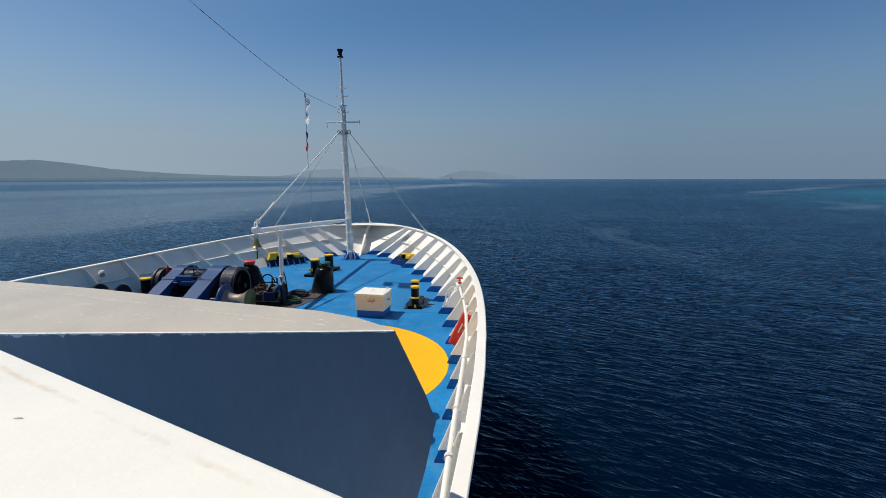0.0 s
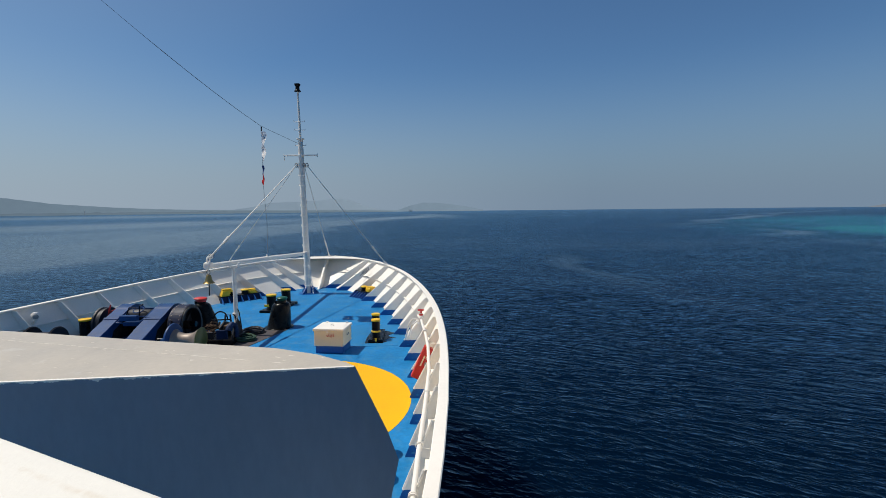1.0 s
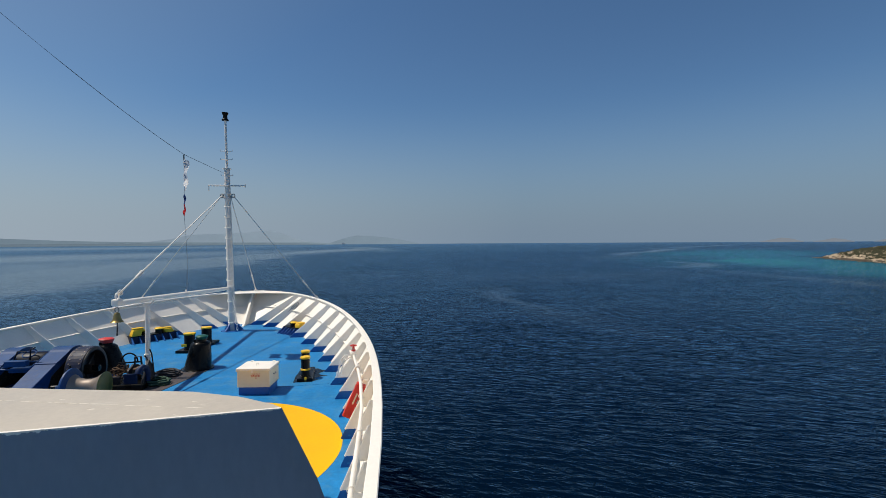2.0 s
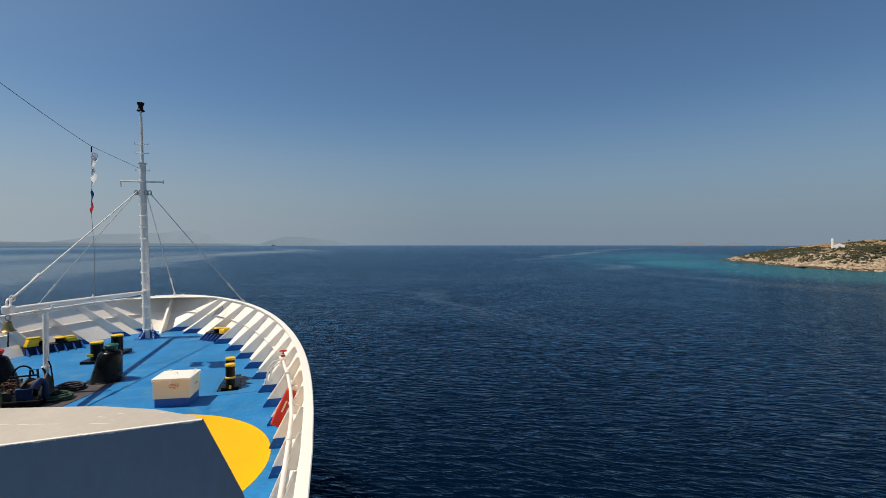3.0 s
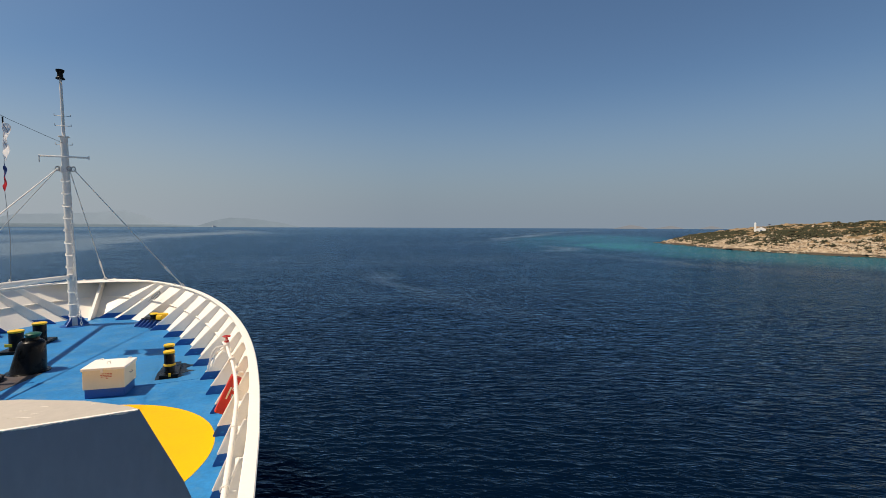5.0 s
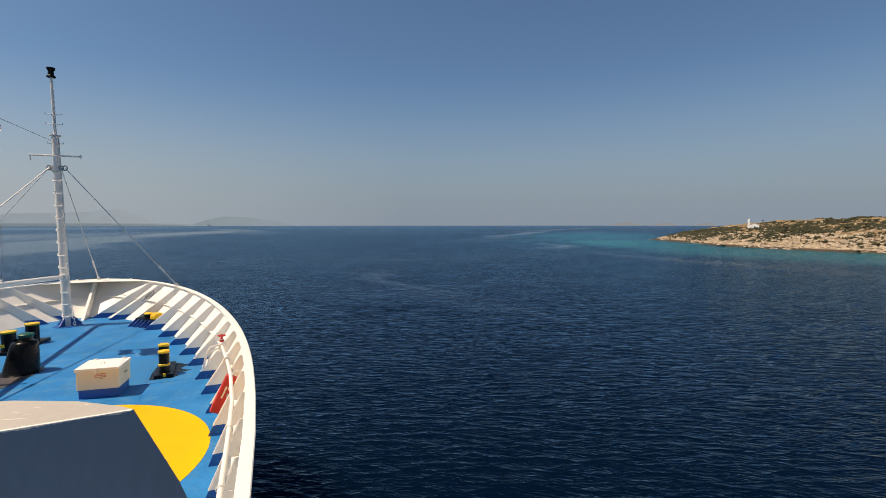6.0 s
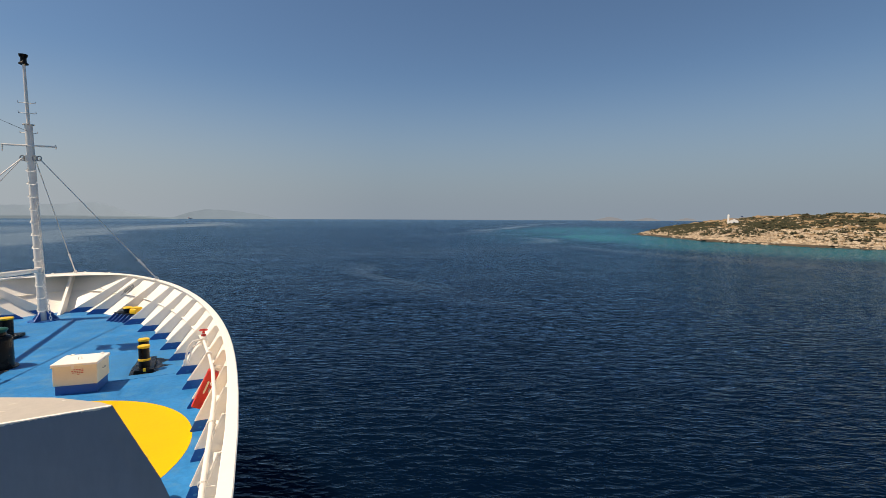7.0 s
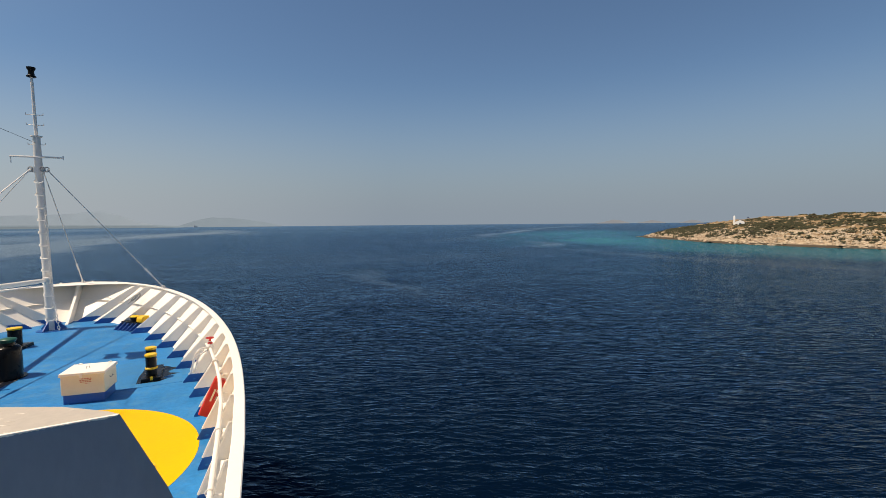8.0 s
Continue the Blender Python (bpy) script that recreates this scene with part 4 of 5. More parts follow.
def vent_cone(lid, m, lean, label, wide, hat):
    """A tapered trunk that leans over to the ship's side, under a dished lid."""
    c = thing("vent_cone", m, label, "deck vent", "vent cones")
    shear = Matrix.Identity(4)
    shear[0][2] = lean
    prof = [(0, 0), (0.42, 0), (0.42, 0.03), (0.40, 0.05), (0.345, 0.46), (0.305, 0.74), (0.285, 0.81), (0.235, 0.855), (0.17, 0.875), (0.155, 0.95), (0, 0.95)]
    part("trunk", lathe(bmesh.new(), [(r * wide, z) for r, z in prof], 28, shear), BLACK, c, smooth=True)
    prof = [(0, 0.92), (0.72, 0.92), (0.84, 0.965), (0.98, 1.01), (1.0, 1.035), (0.86, 1.056), (0.48, 1.075), (0, 1.08)]
    part("lid", lathe(bmesh.new(), [(r * hat, z) for r, z in prof], 28, shear), lid, c, "painted dished lid", smooth=True)
    part("seat_ring", lathe(bmesh.new(), [(0.42 * wide, 0.0), (0.49 * wide, 0.0), (0.49 * wide, 0.02), (0.42 * wide, 0.025)], 28), BLACK, c)
    part("clamp", boxed((lean * 0.9 - 0.16, -0.08, 0.90), (0.08, 0.05, 0.10), 0.01), BLACK, c)
    return c


vent_cone(GREEN, pose(0.73, 15.86, 0), 0.13, "black tapered vent cone with a dark green lid", 1.0, 0.185)
vent_cone(RED, pose(-1.72, 15.9, 0), -0.25, "black tapered vent cone with a red lid", 0.84, 0.21)

# storage chest
chest = thing("storage_chest", pose(3.265, 13.14, 0, 0, 0, -6), "cream steel storage chest with closed lid on a blue plinth", "chest")
part("plinth", boxed((0, 0, 0.11), (0.80, 0.68, 0.22), 0.01), DBLUE, chest)
part("body", boxed((0, 0, 0.44), (0.845, 0.76, 0.45), 0.012), CREAM, chest)
lid = part("lid", boxed((0, 0, 0.69), (0.89, 0.81, 0.055), 0.012), WHITE, chest, "white-painted lid")
part("lid_lip", boxed((0, 0.0, 0.655), (0.895, 0.815, 0.018), 0.004), CREAM, lid)
for x in (-0.3, 0.3):
    part("hinge", boxed((x, 0.37, 0.725), (0.07, 0.07, 0.025), 0.006), WHITE, lid)
part("lid_handle", tube(bmesh.new(), [(-0.02, -0.10, 0.71), (-0.02, -0.09, 0.77), (0.02, -0.03, 0.77), (0.02, -0.02, 0.71)], 0.010, 6), WHITE, lid)
part("hasp", boxed((-0.02, -0.41, 0.66), (0.05, 0.02, 0.11), 0.005), WHITE, lid)
part("side_handle", tube(bmesh.new(), [(0.42, -0.08, 0.5), (0.45, -0.07, 0.48), (0.45, 0.07, 0.48), (0.42, 0.08, 0.5)], 0.009, 6), GREY, chest)
rnd = random.Random(11)
for row, (w0, w1) in enumerate(((-0.02, 0.16), (-0.06, 0.17), (-0.05, 0.16), (0.05, 0.10))):
    x = w0
    while x < w1:
        w = rnd.uniform(0.02, 0.05)
        part("stencil_bar", boxed((x + w / 2, -0.3815, 0.57 - 0.036 * row), (w, 0.003, 0.018), 0), INK, chest)
        x += w + 0.013


NAVYBED = paint("dark_navy_bed_paint", (0.008, 0.022, 0.07), 0.5, spec=0.2, spread=0.25, scale=4.0, stain=(0.02, 0.016, 0.014), stain_at=(0.55, 0.75))


def fairlead(m, label, half, horns, rollers):
    """A roller fairlead: webbed bed, yellow horns and rollers between them."""
    f = thing("roller_fairlead", m, label, "fairlead", "roller fairleads")
    part("bed", prism(bmesh.new(), [(-0.24, 0), (0.30, 0), (0.28, 0.26), (-0.16, 0.26)], "x", -half, half, 0.01), NAVYBED, f, "dark navy bed with webs")
    part("bed_top", boxed((0, 0.06, 0.272), (2 * half + 0.06, 0.46, 0.024), 0.006), BLACK, f)
    n = 7
    for i in range(n):
        x = -half + 0.03 + (2 * half - 0.06) * i / (n - 1)
        part("web", prism(bmesh.new(), [(-0.50, 0), (-0.22, 0), (-0.15, 0.25), (-0.20, 0.25), (-0.50, 0.03)], "x", x - 0.014, x + 0.014), DBLUE, f, "blue web plate")
    for x, w, h, tilt in horns:
        horn = [(-0.17, 0.284), (0.2, 0.284), (0.2, 0.284 + 0.7 * h), (0.14, 0.284 + h), (-0.06, 0.284 + h), (-0.15, 0.284 + 0.8 * h)]
        bm = prism(bmesh.new(), horn, "x", x - w, x + w, 0.03)
        for v in bm.verts:      # the horn leans in over its roller
            v.co.x += tilt * (v.co.z - 0.284)
        hn = part("horn", bm, YCAP, f, "yellow horn", smooth=True)
        part("horn_lip", boxed((x + tilt * h, 0.02, 0.284 + h), (2 * w + 0.05, 0.26, 0.03), 0.012), YCAP, hn)
    for x in rollers:
        r = part("roller", lathe(bmesh.new(), [(0, 0.284), (0.17, 0.284), (0.14, 0.33), (0.135, 0.40), (0.15, 0.45), (0, 0.45)], 20, Matrix.Translation((x, 0, 0))), BLACK, f, "black greased roller", smooth=True)
        part("roller_cap", lathe(bmesh.new(), [(0, 0.45), (0.17, 0.45), (0.175, 0.475), (0.13, 0.51), (0.05, 0.52), (0, 0.52)], 20, Matrix.Translation((x, 0, 0))), YCAP, r, smooth=True)
    return f


fairlead(pose(2.84, 21.36, 0, 0, 0, -43), "yellow roller fairlead on a dark webbed bed", 0.64, ((0.30, 0.15, 0.22, 0.0),), (-0.14,))
fairlead(pose(-2.80, 20.80, 0, 0, 0, 42), "long yellow roller fairlead on a dark webbed bed", 0.86, ((-0.66, 0.17, 0.30, 0.35), (0.60, 0.17, 0.19, -0.6)), (-0.28, 0.22))

# fire main along the starboard bulwark
fire = thing("fire_main", pose(0, 0, 0), "white-painted fire main pipe with a red hydrant valve", "pipe")
main = [(5.82, 12.75, 0.95), (5.84, 12.5, 1.03), (5.93, 11.7, 1.04), (6.03, 10.9, 1.04), (6.12, 9.95, 1.03), (6.19, 8.5, 1.01), (6.18, 7.0, 1.0), (6.155, 5.6, 1.0), (6.145, 4.6, 1.0), (6.13, 2.5, 1.0), (6.12, -2.0, 1.0)]
part("pipe", tube(bmesh.new(), main, 0.034, 14), WHITE, fire, smooth=True)
for p, r in (((5.85, 12.45, 1.03), 0.075), ((6.01, 11.08, 1.04), 0.075), ((6.145, 4.64, 1.0), 0.055)):
    p = Vector(p)
    for k in (-0.016, 0.016):
        part("flange", tube(bmesh.new(), [p + Vector((0, k + 0.012, 0)), p + Vector((0, k - 0.012, 0))], r, 16), WHITE, fire)
for y in (9.2, 7.4, 5.7, 3.2):
    x = float(np.interp(-y, [-q[1] for q in main], [q[0] for q in main]))
    part("pipe_clip", tube(bmesh.new(), [(x + 0.05 * math.cos(a), y, 1.0 + 0.05 * math.sin(a)) for a in np.linspace(-0.3, math.pi + 0.3, 10)] + [(x + 0.12, y, 0.96)], 0.008, 6), WHITE, fire)
part("valve_body", lathe(bmesh.new(), [(0, 0.86), (0.08, 0.86), (0.09, 0.95), (0.075, 1.06), (0.05, 1.1), (0.035, 1.16), (0, 1.16)], 16, Matrix.Translation((5.83, 12.7, 0))), WHITE, fire, smooth=True)
part("bonnet", lathe(bmesh.new(), [(0, 1.09), (0.055, 1.09), (0.06, 1.12), (0.035, 1.15), (0.03, 1.2), (0, 1.2)], 14, Matrix.Translation((5.83, 12.7, 0))), RED, fire, "red valve bonnet", smooth=True)
valve = part("hand_wheel", tube(bmesh.new(), [(5.83 + 0.085 * math.cos(a), 12.7 + 0.085 * math.sin(a), 1.24) for a in np.linspace(0, 2 * math.pi, 17)[:-1]], 0.014, 6, True), RED, fire, "red hand wheel")
part("spindle", bar((5.83, 12.7, 1.1), (5.83, 12.7, 1.27), 0.017, 8), RED, valve)
for a in (0, 60, 120):
    v = Vector((0.085 * math.cos(radians(a)), 0.085 * math.sin(radians(a)), 0))
    part("spoke", bar(Vector((5.83, 12.7, 1.24)) - v, Vector((5.83, 12.7, 1.24)) + v, 0.009, 6), RED, valve)
part("branch", tube(bmesh.new(), [(5.83, 12.7, 1.0), (5.74, 12.5, 1.05), (5.62, 12.38, 1.05), (5.54, 12.42, 0.95), (5.47, 12.6, 0.75), (5.40, 12.85, 0.44), (5.37, 13.1, 0.33), (5.36, 13.35, 0.30)], 0.026, 10), WHITE, fire, smooth=True)
part("branch", tube(bmesh.new(), [(5.82, 12.6, 0.98), (5.74, 12.4, 1.0), (5.65, 12.35, 0.95), (5.57, 12.5, 0.8), (5.50, 12.8, 0.55), (5.46, 13.1, 0.4), (5.44, 13.35, 0.36)], 0.022, 10), WHITE, fire, smooth=True)
part("branch_end", boxed((5.39, 13.33, 0.32), (0.14, 0.06, 0.12), 0.02), WHITE, fire)

hose = thing("fire_hose_box", pose(5.965, 10.3, 0.56) @ pose(0, 0, 0, 0, 25, 0), "red fire hose box with a pale label by a bulwark stay", "hose box")
part("case", boxed((0, 0, 0), (0.22, 0.16, 0.78), 0.02), RED, hose)
part("door", boxed((0, -0.085, 0), (0.195, 0.016, 0.73), 0.008), RED, hose)
part("label_bar", boxed((-0.01, -0.0945, 0.06), (0.034, 0.003, 0.25), 0), CREAM, hose, "pale label strip")
part("latch", boxed((0.07, -0.1, 0.02), (0.03, 0.02, 0.08), 0.005), GREY, hose)
for z in (-0.24, 0.24):
    part("hinge", boxed((-0.09, -0.095, z), (0.03, 0.02, 0.09), 0.005), RED, hose)
part("nozzle", tube(bmesh.new(), [(0.12, -0.08, -0.24), (0.13, -0.2, -0.25), (0.13, -0.27, -0.26)], [0.05, 0.065, 0.05], 12), RED, hose, smooth=True)
part("hose_coupling", tube(bmesh.new(), [(0.14, 0.0, 0.3), (0.22, -0.03, 0.31), (0.27, -0.04, 0.28)], 0.035, 10), RED, hose, smooth=True)
part("bracket_strap", boxed((0.15, 0.1, 0.1), (0.05, 0.06, 0.3), 0.006), WHITE, hose)

# pipe bend fixed to the starboard plate
g = thing("pipe_fitting", pose(plate_x(10.65, 0.62) - 0.14, 10.6, 0.78), "white-painted pipe bend fixed to the bulwark", "pipe")
part("bend", tube(bmesh.new(), [(0.12, 0.22, 0.05), (0.02, 0.2, 0.07), (-0.02, 0.05, 0.05), (0.0, -0.15, -0.02), (0.12, -0.2, -0.06)], 0.025, 10), WHITE, g, smooth=True)

# grey turnbuckle gear lashed along a bulwark stay near the bow
GEAR_A, GEAR_B = Vector((2.33, 22.76, 0.82)), Vector((2.70, 22.86, 1.20))
ck = thing("turnbuckle", Matrix.Translation(GEAR_A), "weathered grey steel turnbuckle lashed to the bulwark", "rigging gear")
d = GEAR_B - GEAR_A
across = Vector((0, 1, 0)).cross(d.normalized())
for k in (-0.035, 0.035):
    part("side_bar", tube(bmesh.new(), [d * 0.25 + across * k, d * 0.8 + across * k], 0.028, 8), GREY, ck)
part("screw", tube(bmesh.new(), [d * -0.1, d * 0.3], [0.016, 0.022], 8), GREY, ck)
part("screw", tube(bmesh.new(), [d * 0.76, d * 1.05], [0.026, 0.018], 8), GREY, ck)
part("fork", tube(bmesh.new(), [d * 1.02, d * 0.92 + across * 0.09, d * 0.6 + across * 0.12, d * 0.35 + across * 0.11], [0.02, 0.03, 0.03, 0.018], 8), GREY, ck, smooth=True)

# small white flood lamp on the port bulwark
fl = thing("flood_lamp", pose(-5.80, 13.7, 0.0) @ Matrix.Scale(1.22, 4), "small white flood lamp on the port bulwark", "lamp")
part("stalk", tube(bmesh.new(), [(-0.26, 0, 0.60), (-0.05, 0, 0.60), (0, 0, 0.64), (0, 0, 0.72)], 0.03, 8), WHITE, fl)
part("lamp_head", lathe(bmesh.new(), [(0, 0.70), (0.06, 0.70), (0.085, 0.74), (0.085, 0.82), (0.05, 0.87), (0, 0.88)], 16), WHITE, fl, smooth=True)
part("lamp_glass", lathe(bmesh.new(), [(0, 0), (0.055, 0), (0.06, 0.012), (0.04, 0.03), (0, 0.035)], 14, pose(0.06, -0.06, 0.78, 90, 0, 40)), GREY, fl, "grey lamp glass", smooth=True)

# ---- anchor windlass and winch ----
SOOT = paint("greasy_black_machine_paint", (0.013, 0.014, 0.02), 0.5, spread=0.3, scale=3.0, stain=(0.05, 0.032, 0.022), stain_at=(0.55, 0.75))
GREASE = paint("rusty_grease", (0.035, 0.022, 0.016), 0.8, spec=0.1, spread=0.4, scale=4.0, stain=(0.10, 0.055, 0.03), stain_at=(0.5, 0.7))
BAND = paint("riveted_navy_band", (0.014, 0.021, 0.05), 0.5, spec=0.2, spread=0.3, scale=4.0, stain=(0.045, 0.04, 0.045), stain_at=(0.5, 0.75))
wl = thing("anchor_windlass", pose(0, 14.2, 0), "dark blue anchor windlass with worn drums and brakes", "windlass")


def gear_case(x, w, dy=0.0):
    """A long sloping guard that rises forward over its gear wheel, a greasy dark panel painted as its shaded open
    starboard side.
    """
    prof = [(-1.45, 0.12), (-1.42, 0.28), (-1.32, 0.40), (-0.85, 0.605), (-0.35, 0.82)] + arc(0.45, 0.46, 0.64, 122, -25, 16) + [(1.1, 0.1)]
    c = part("gear_case", prism(bmesh.new(), [(u + dy, v) for u, v in prof], "x", x - w / 2, x + w / 2, 0.025), WBLUE, wl)
    # flat rust-dark panel, its colour imitating the shade inside an open side
    dark_panel = [(-0.72, 0.22), (-0.60, 0.50), (-0.2, 0.68)] + arc(0.42, 0.44, 0.5, 125, -20, 12) + [(0.86, 0.18)]
    part("dark_side_panel", prism(bmesh.new(), [(u + dy, v) for u, v in dark_panel], "x", x + w / 2 - 0.01, x + w / 2 + 0.005), GREASE, c, "rusty greasy panel, dark as a shaded opening")
    part("gear", lathe(bmesh.new(), [(0, -0.02), (0.1, -0.02), (0.1, 0.06), (0.34, 0.012), (0.40, 0.012), (0.40, -0.02)], 28, pose(x + w / 2 + 0.004, 0.42 + dy, 0.44, 0, 90, 0)), GREASE, c, smooth=True)
    for u, v, tall in ((-1.43, 0.25, 0.26), (0.98, 0.28, 0.34)):
        part("case_flange", boxed((x, u + dy, v), (w + 0.06, 0.05, tall), 0.01), WBLUE, c)
    part("case_seam", prism(bmesh.new(), [(u + dy, v) for u, v in ((-0.42, 0.80), (-0.34, 0.835), (-0.34, 0.85), (-0.42, 0.815))], "x", x - w / 2 - 0.012, x + w / 2 + 0.012), WBLUE, c)
    return c


gear_case(-3.62, 0.42)
gear_case(-2.36, 0.50)
part("bed", boxed((-2.9, 0.1, 0.07), (3.6, 1.5, 0.14), 0.02), WBLUE, wl)
part("shaft", bar((-4.6, 0.2, 0.5), (-1.36, 0.2, 0.5), 0.09, 16), BLACK, wl, smooth=True)


def wheel(x, r, w, mat, dy=0.2, z=0.55):
    side = pose(x, dy, z, 0, 90, 0)
    h = w / 2
    wv = part("drum_wheel", lathe(bmesh.new(), [(0, -h * 0.4), (r * 0.78, -h * 0.4), (r * 0.82, -h), (r, -h), (r, -h * 0.55), (r * 0.93, -h * 0.3), (r * 0.93, h * 0.3), (r, h * 0.55), (r, h), (r * 0.82, h), (r * 0.78, h * 0.4), (0, h * 0.4)], 36, side), mat, wl, smooth=True)
    return wv


def brake_drum(x, r, w, y, z):
    """A hollow spoked drum with a riveted brake band round it."""
    side = pose(x, y, z, 0, 90, 0)
    h = w / 2
    d = part("brake_drum", lathe(bmesh.new(), [(0.0, -h * 0.5), (r * 0.83, -h * 0.5), (r * 0.86, -h), (r, -h), (r, h), (r * 0.87, h), (r * 0.84, -h * 0.35), (0.0, -h * 0.35)], 44, side), SOOT, wl, "hollow greasy brake drum", smooth=True)
    part("band", lathe(bmesh.new(), [(r, -h * 0.86), (r * 1.035, -h * 0.86), (r * 1.035, h * 0.86), (r, h * 0.86)], 44, side), BAND, d, "riveted steel brake band")
    rivet = None
    for i in range(22):
        for v in (-0.6, 0.6):
            a = radians(-30 + 240 * i / 21)
            m = side @ Matrix.Rotation(a + math.pi / 2, 4, "Z") @ Matrix.Translation((r * 1.033, 0, h * v)) @ pose(0, 0, 0, 0, 90, 0)
            if rivet is None:
                rivet = part("rivet", lathe(bmesh.new(), [(0, -0.004), (0.021, -0.004), (0.016, 0.012), (0, 0.016)], 6), WORN, d)
            else:
                again = new("rivet", rivet.data)
                again.parent = d
                rivet = again
            rivet.matrix_basis = m
    part("hub", lathe(bmesh.new(), [(0, -h * 0.3), (0.15, -h * 0.3), (0.13, h * 0.7), (0.07, h * 0.9), (0, h * 0.9)], 20, side), GREASE, d, smooth=True)
    for i in range(6):
        a = radians(60 * i + 12)
        m = side @ Matrix.Rotation(a, 4, "Z")
        part("spoke", boxed((r * 0.46, 0, -h * 0.1), (r * 0.78, 0.07, 0.05), 0.012, m), SOOT, d)
    return d


brake_drum(-1.70, 0.62, 0.44, 0.2, 0.47)
wheel(-4.2, 0.50, 0.24, SOOT)
wheel(-2.98, 0.46, 0.5, BLACK, 0.45, 0.5)
part("brake_screw", tube(bmesh.new(), [(-1.62, -0.45, 0.35), (-1.62, -0.62, 0.72), (-1.62, -0.66, 0.80)], [0.03, 0.024, 0.02], 8), BLACK, wl)


def warping_drum(x, y, z, mat, flare):
    side = pose(x, y, z, 0, 90, 0)
    d = part("warping_drum", lathe(bmesh.new(), [(0, -0.40), (0.30, -0.40), (0.31, -0.36), (0.23, -0.26), (0.19, -0.1), (0.19, 0.06), (0.23, 0.2), (0.32, 0.32), (0.35, 0.36), (0.33, 0.39), (0.12, 0.40), (0, 0.40)], 36, side), mat, wl, "worn bare metal warping drum", smooth=True)
    part("drum_flange", lathe(bmesh.new(), [(0.0, 0.402), (0.29, 0.392), (0.352, 0.365), (0.36, 0.375), (0.30, 0.41), (0, 0.42)], 36, side), flare, d, smooth=True)
    part("drum_flange", lathe(bmesh.new(), [(0, -0.50), (0.30, -0.50), (0.44, -0.47), (0.475, -0.44), (0.475, -0.40), (0.42, -0.375), (0.30, -0.36), (0, -0.36)], 40, side), WBLUE, d, "blue-painted drum flange", smooth=True)


warping_drum(-0.88, -1.15, 0.36, WORN, OLIVE)
part("drum_shaft", bar((-1.75, -1.15, 0.36), (-1.3, -1.15, 0.36), 0.06, 12), BLACK, wl)
part("drum_bearing", prism(bmesh.new(), [(-1.35, 0.0), (-0.95, 0.0), (-1.05, 0.42), (-1.25, 0.42)], "x", -1.62, -1.5, 0.02), WBLUE, wl)
# motor and clutch gear between the cases
part("motor", lathe(bmesh.new(), [(0, -0.36), (0.20, -0.36), (0.22, -0.32), (0.22, 0.3), (0.18, 0.36), (0, 0.36)], 24, pose(-3.02, 0.15, 0.78, 0, 90, 0)), SOOT, wl, smooth=True)
part("junction_box", boxed((-3.0, -0.48, 0.86), (0.52, 0.16, 0.16), 0.02), WBLUE, wl)
part("control_lever", tube(bmesh.new(), [(-2.8, -0.3, 0.9), (-2.75, -0.35, 1.2), (-2.66, -0.3, 1.24)], 0.018, 8), BLACK, wl)
part("control_lever", tube(bmesh.new(), [(-3.2, -0.3, 0.9), (-3.1, -0.3, 1.14), (-2.9, -0.28, 1.12)], 0.018, 8), BLACK, wl)
part("control_frame", tube(bmesh.new(), [(-3.34, -0.55, 0.72), (-3.34, 0.25, 1.0), (-2.66, 0.25, 1.0), (-2.66, -0.55, 0.72)], 0.025, 8, True), WBLUE, wl)
part("control_frame", tube(bmesh.new(), [(-3.34, -0.2, 0.84), (-2.66, -0.2, 0.84)], 0.02, 8), WBLUE, wl)
part("control_box", boxed((-3.0, -0.3, 0.66), (0.46, 0.3, 0.12), 0.02), WBLUE, wl)
part("brake_wheel", tube(bmesh.new(), [(-2.95 + 0.15 * math.cos(a), -0.1 + 0.13 * math.sin(a), 1.02 + 0.06 * math.sin(a)) for a in np.linspace(0, 2 * math.pi, 17)[:-1]], 0.016, 6, True), WBLUE, wl)
part("hose_run", tube(bmesh.new(), [(-4.0, 0.2, 0.4), (-3.95, 0.1, 0.95), (-3.85, 0.25, 1.02), (-3.8, 0.4, 0.7)], 0.03, 8), RED, wl, "red hydraulic hose")
part("red_lever", tube(bmesh.new(), [(-4.05, 0.1, 0.8), (-3.95, 0.1, 1.15)], 0.022, 8), RED, wl, "red lever")

# chain stopper with its heap of chain, between the windlass and the post
stp = thing("chain_stopper", pose(-0.35, 14.25, 0), "dark steel chain stopper with hand wheel and levers", "chain stopper")
part("bed", boxed((-0.05, -0.1, 0.09), (1.0, 1.0, 0.18), 0.03), BLACK, stp)
part("cheek", prism(bmesh.new(), [(-0.5, 0.1), (0.3, 0.1), (0.2, 0.55), (-0.05, 0.62), (-0.35, 0.5)], "x", -0.06, 0.0, 0.015), SOOT, stp)
part("cheek", prism(bmesh.new(), [(-0.5, 0.1), (0.3, 0.1), (0.2, 0.5), (-0.05, 0.72), (-0.25, 0.5)], "x", 0.34, 0.40, 0.015), SOOT, stp)
part("cover_plate", boxed((0.12, -0.52, 0.26), (0.34, 0.05, 0.40), 0.012), NAVYBED, stp, "dark blue cover plate")
part("cover_plate", boxed((-0.30, -0.50, 0.22), (0.30, 0.05, 0.34), 0.012), SOOT, stp)
part("gooseneck", tube(bmesh.new(), [(0.42, -0.22, 0.0), (0.42, -0.22, 0.42), (0.40, -0.26, 0.55), (0.36, -0.36, 0.60), (0.32, -0.45, 0.54), (0.30, -0.48, 0.44)], [0.08, 0.075, 0.075, 0.08, 0.09, 0.10], 14), NAVYBED, stp, "dark blue goosenecked pipe", smooth=True)
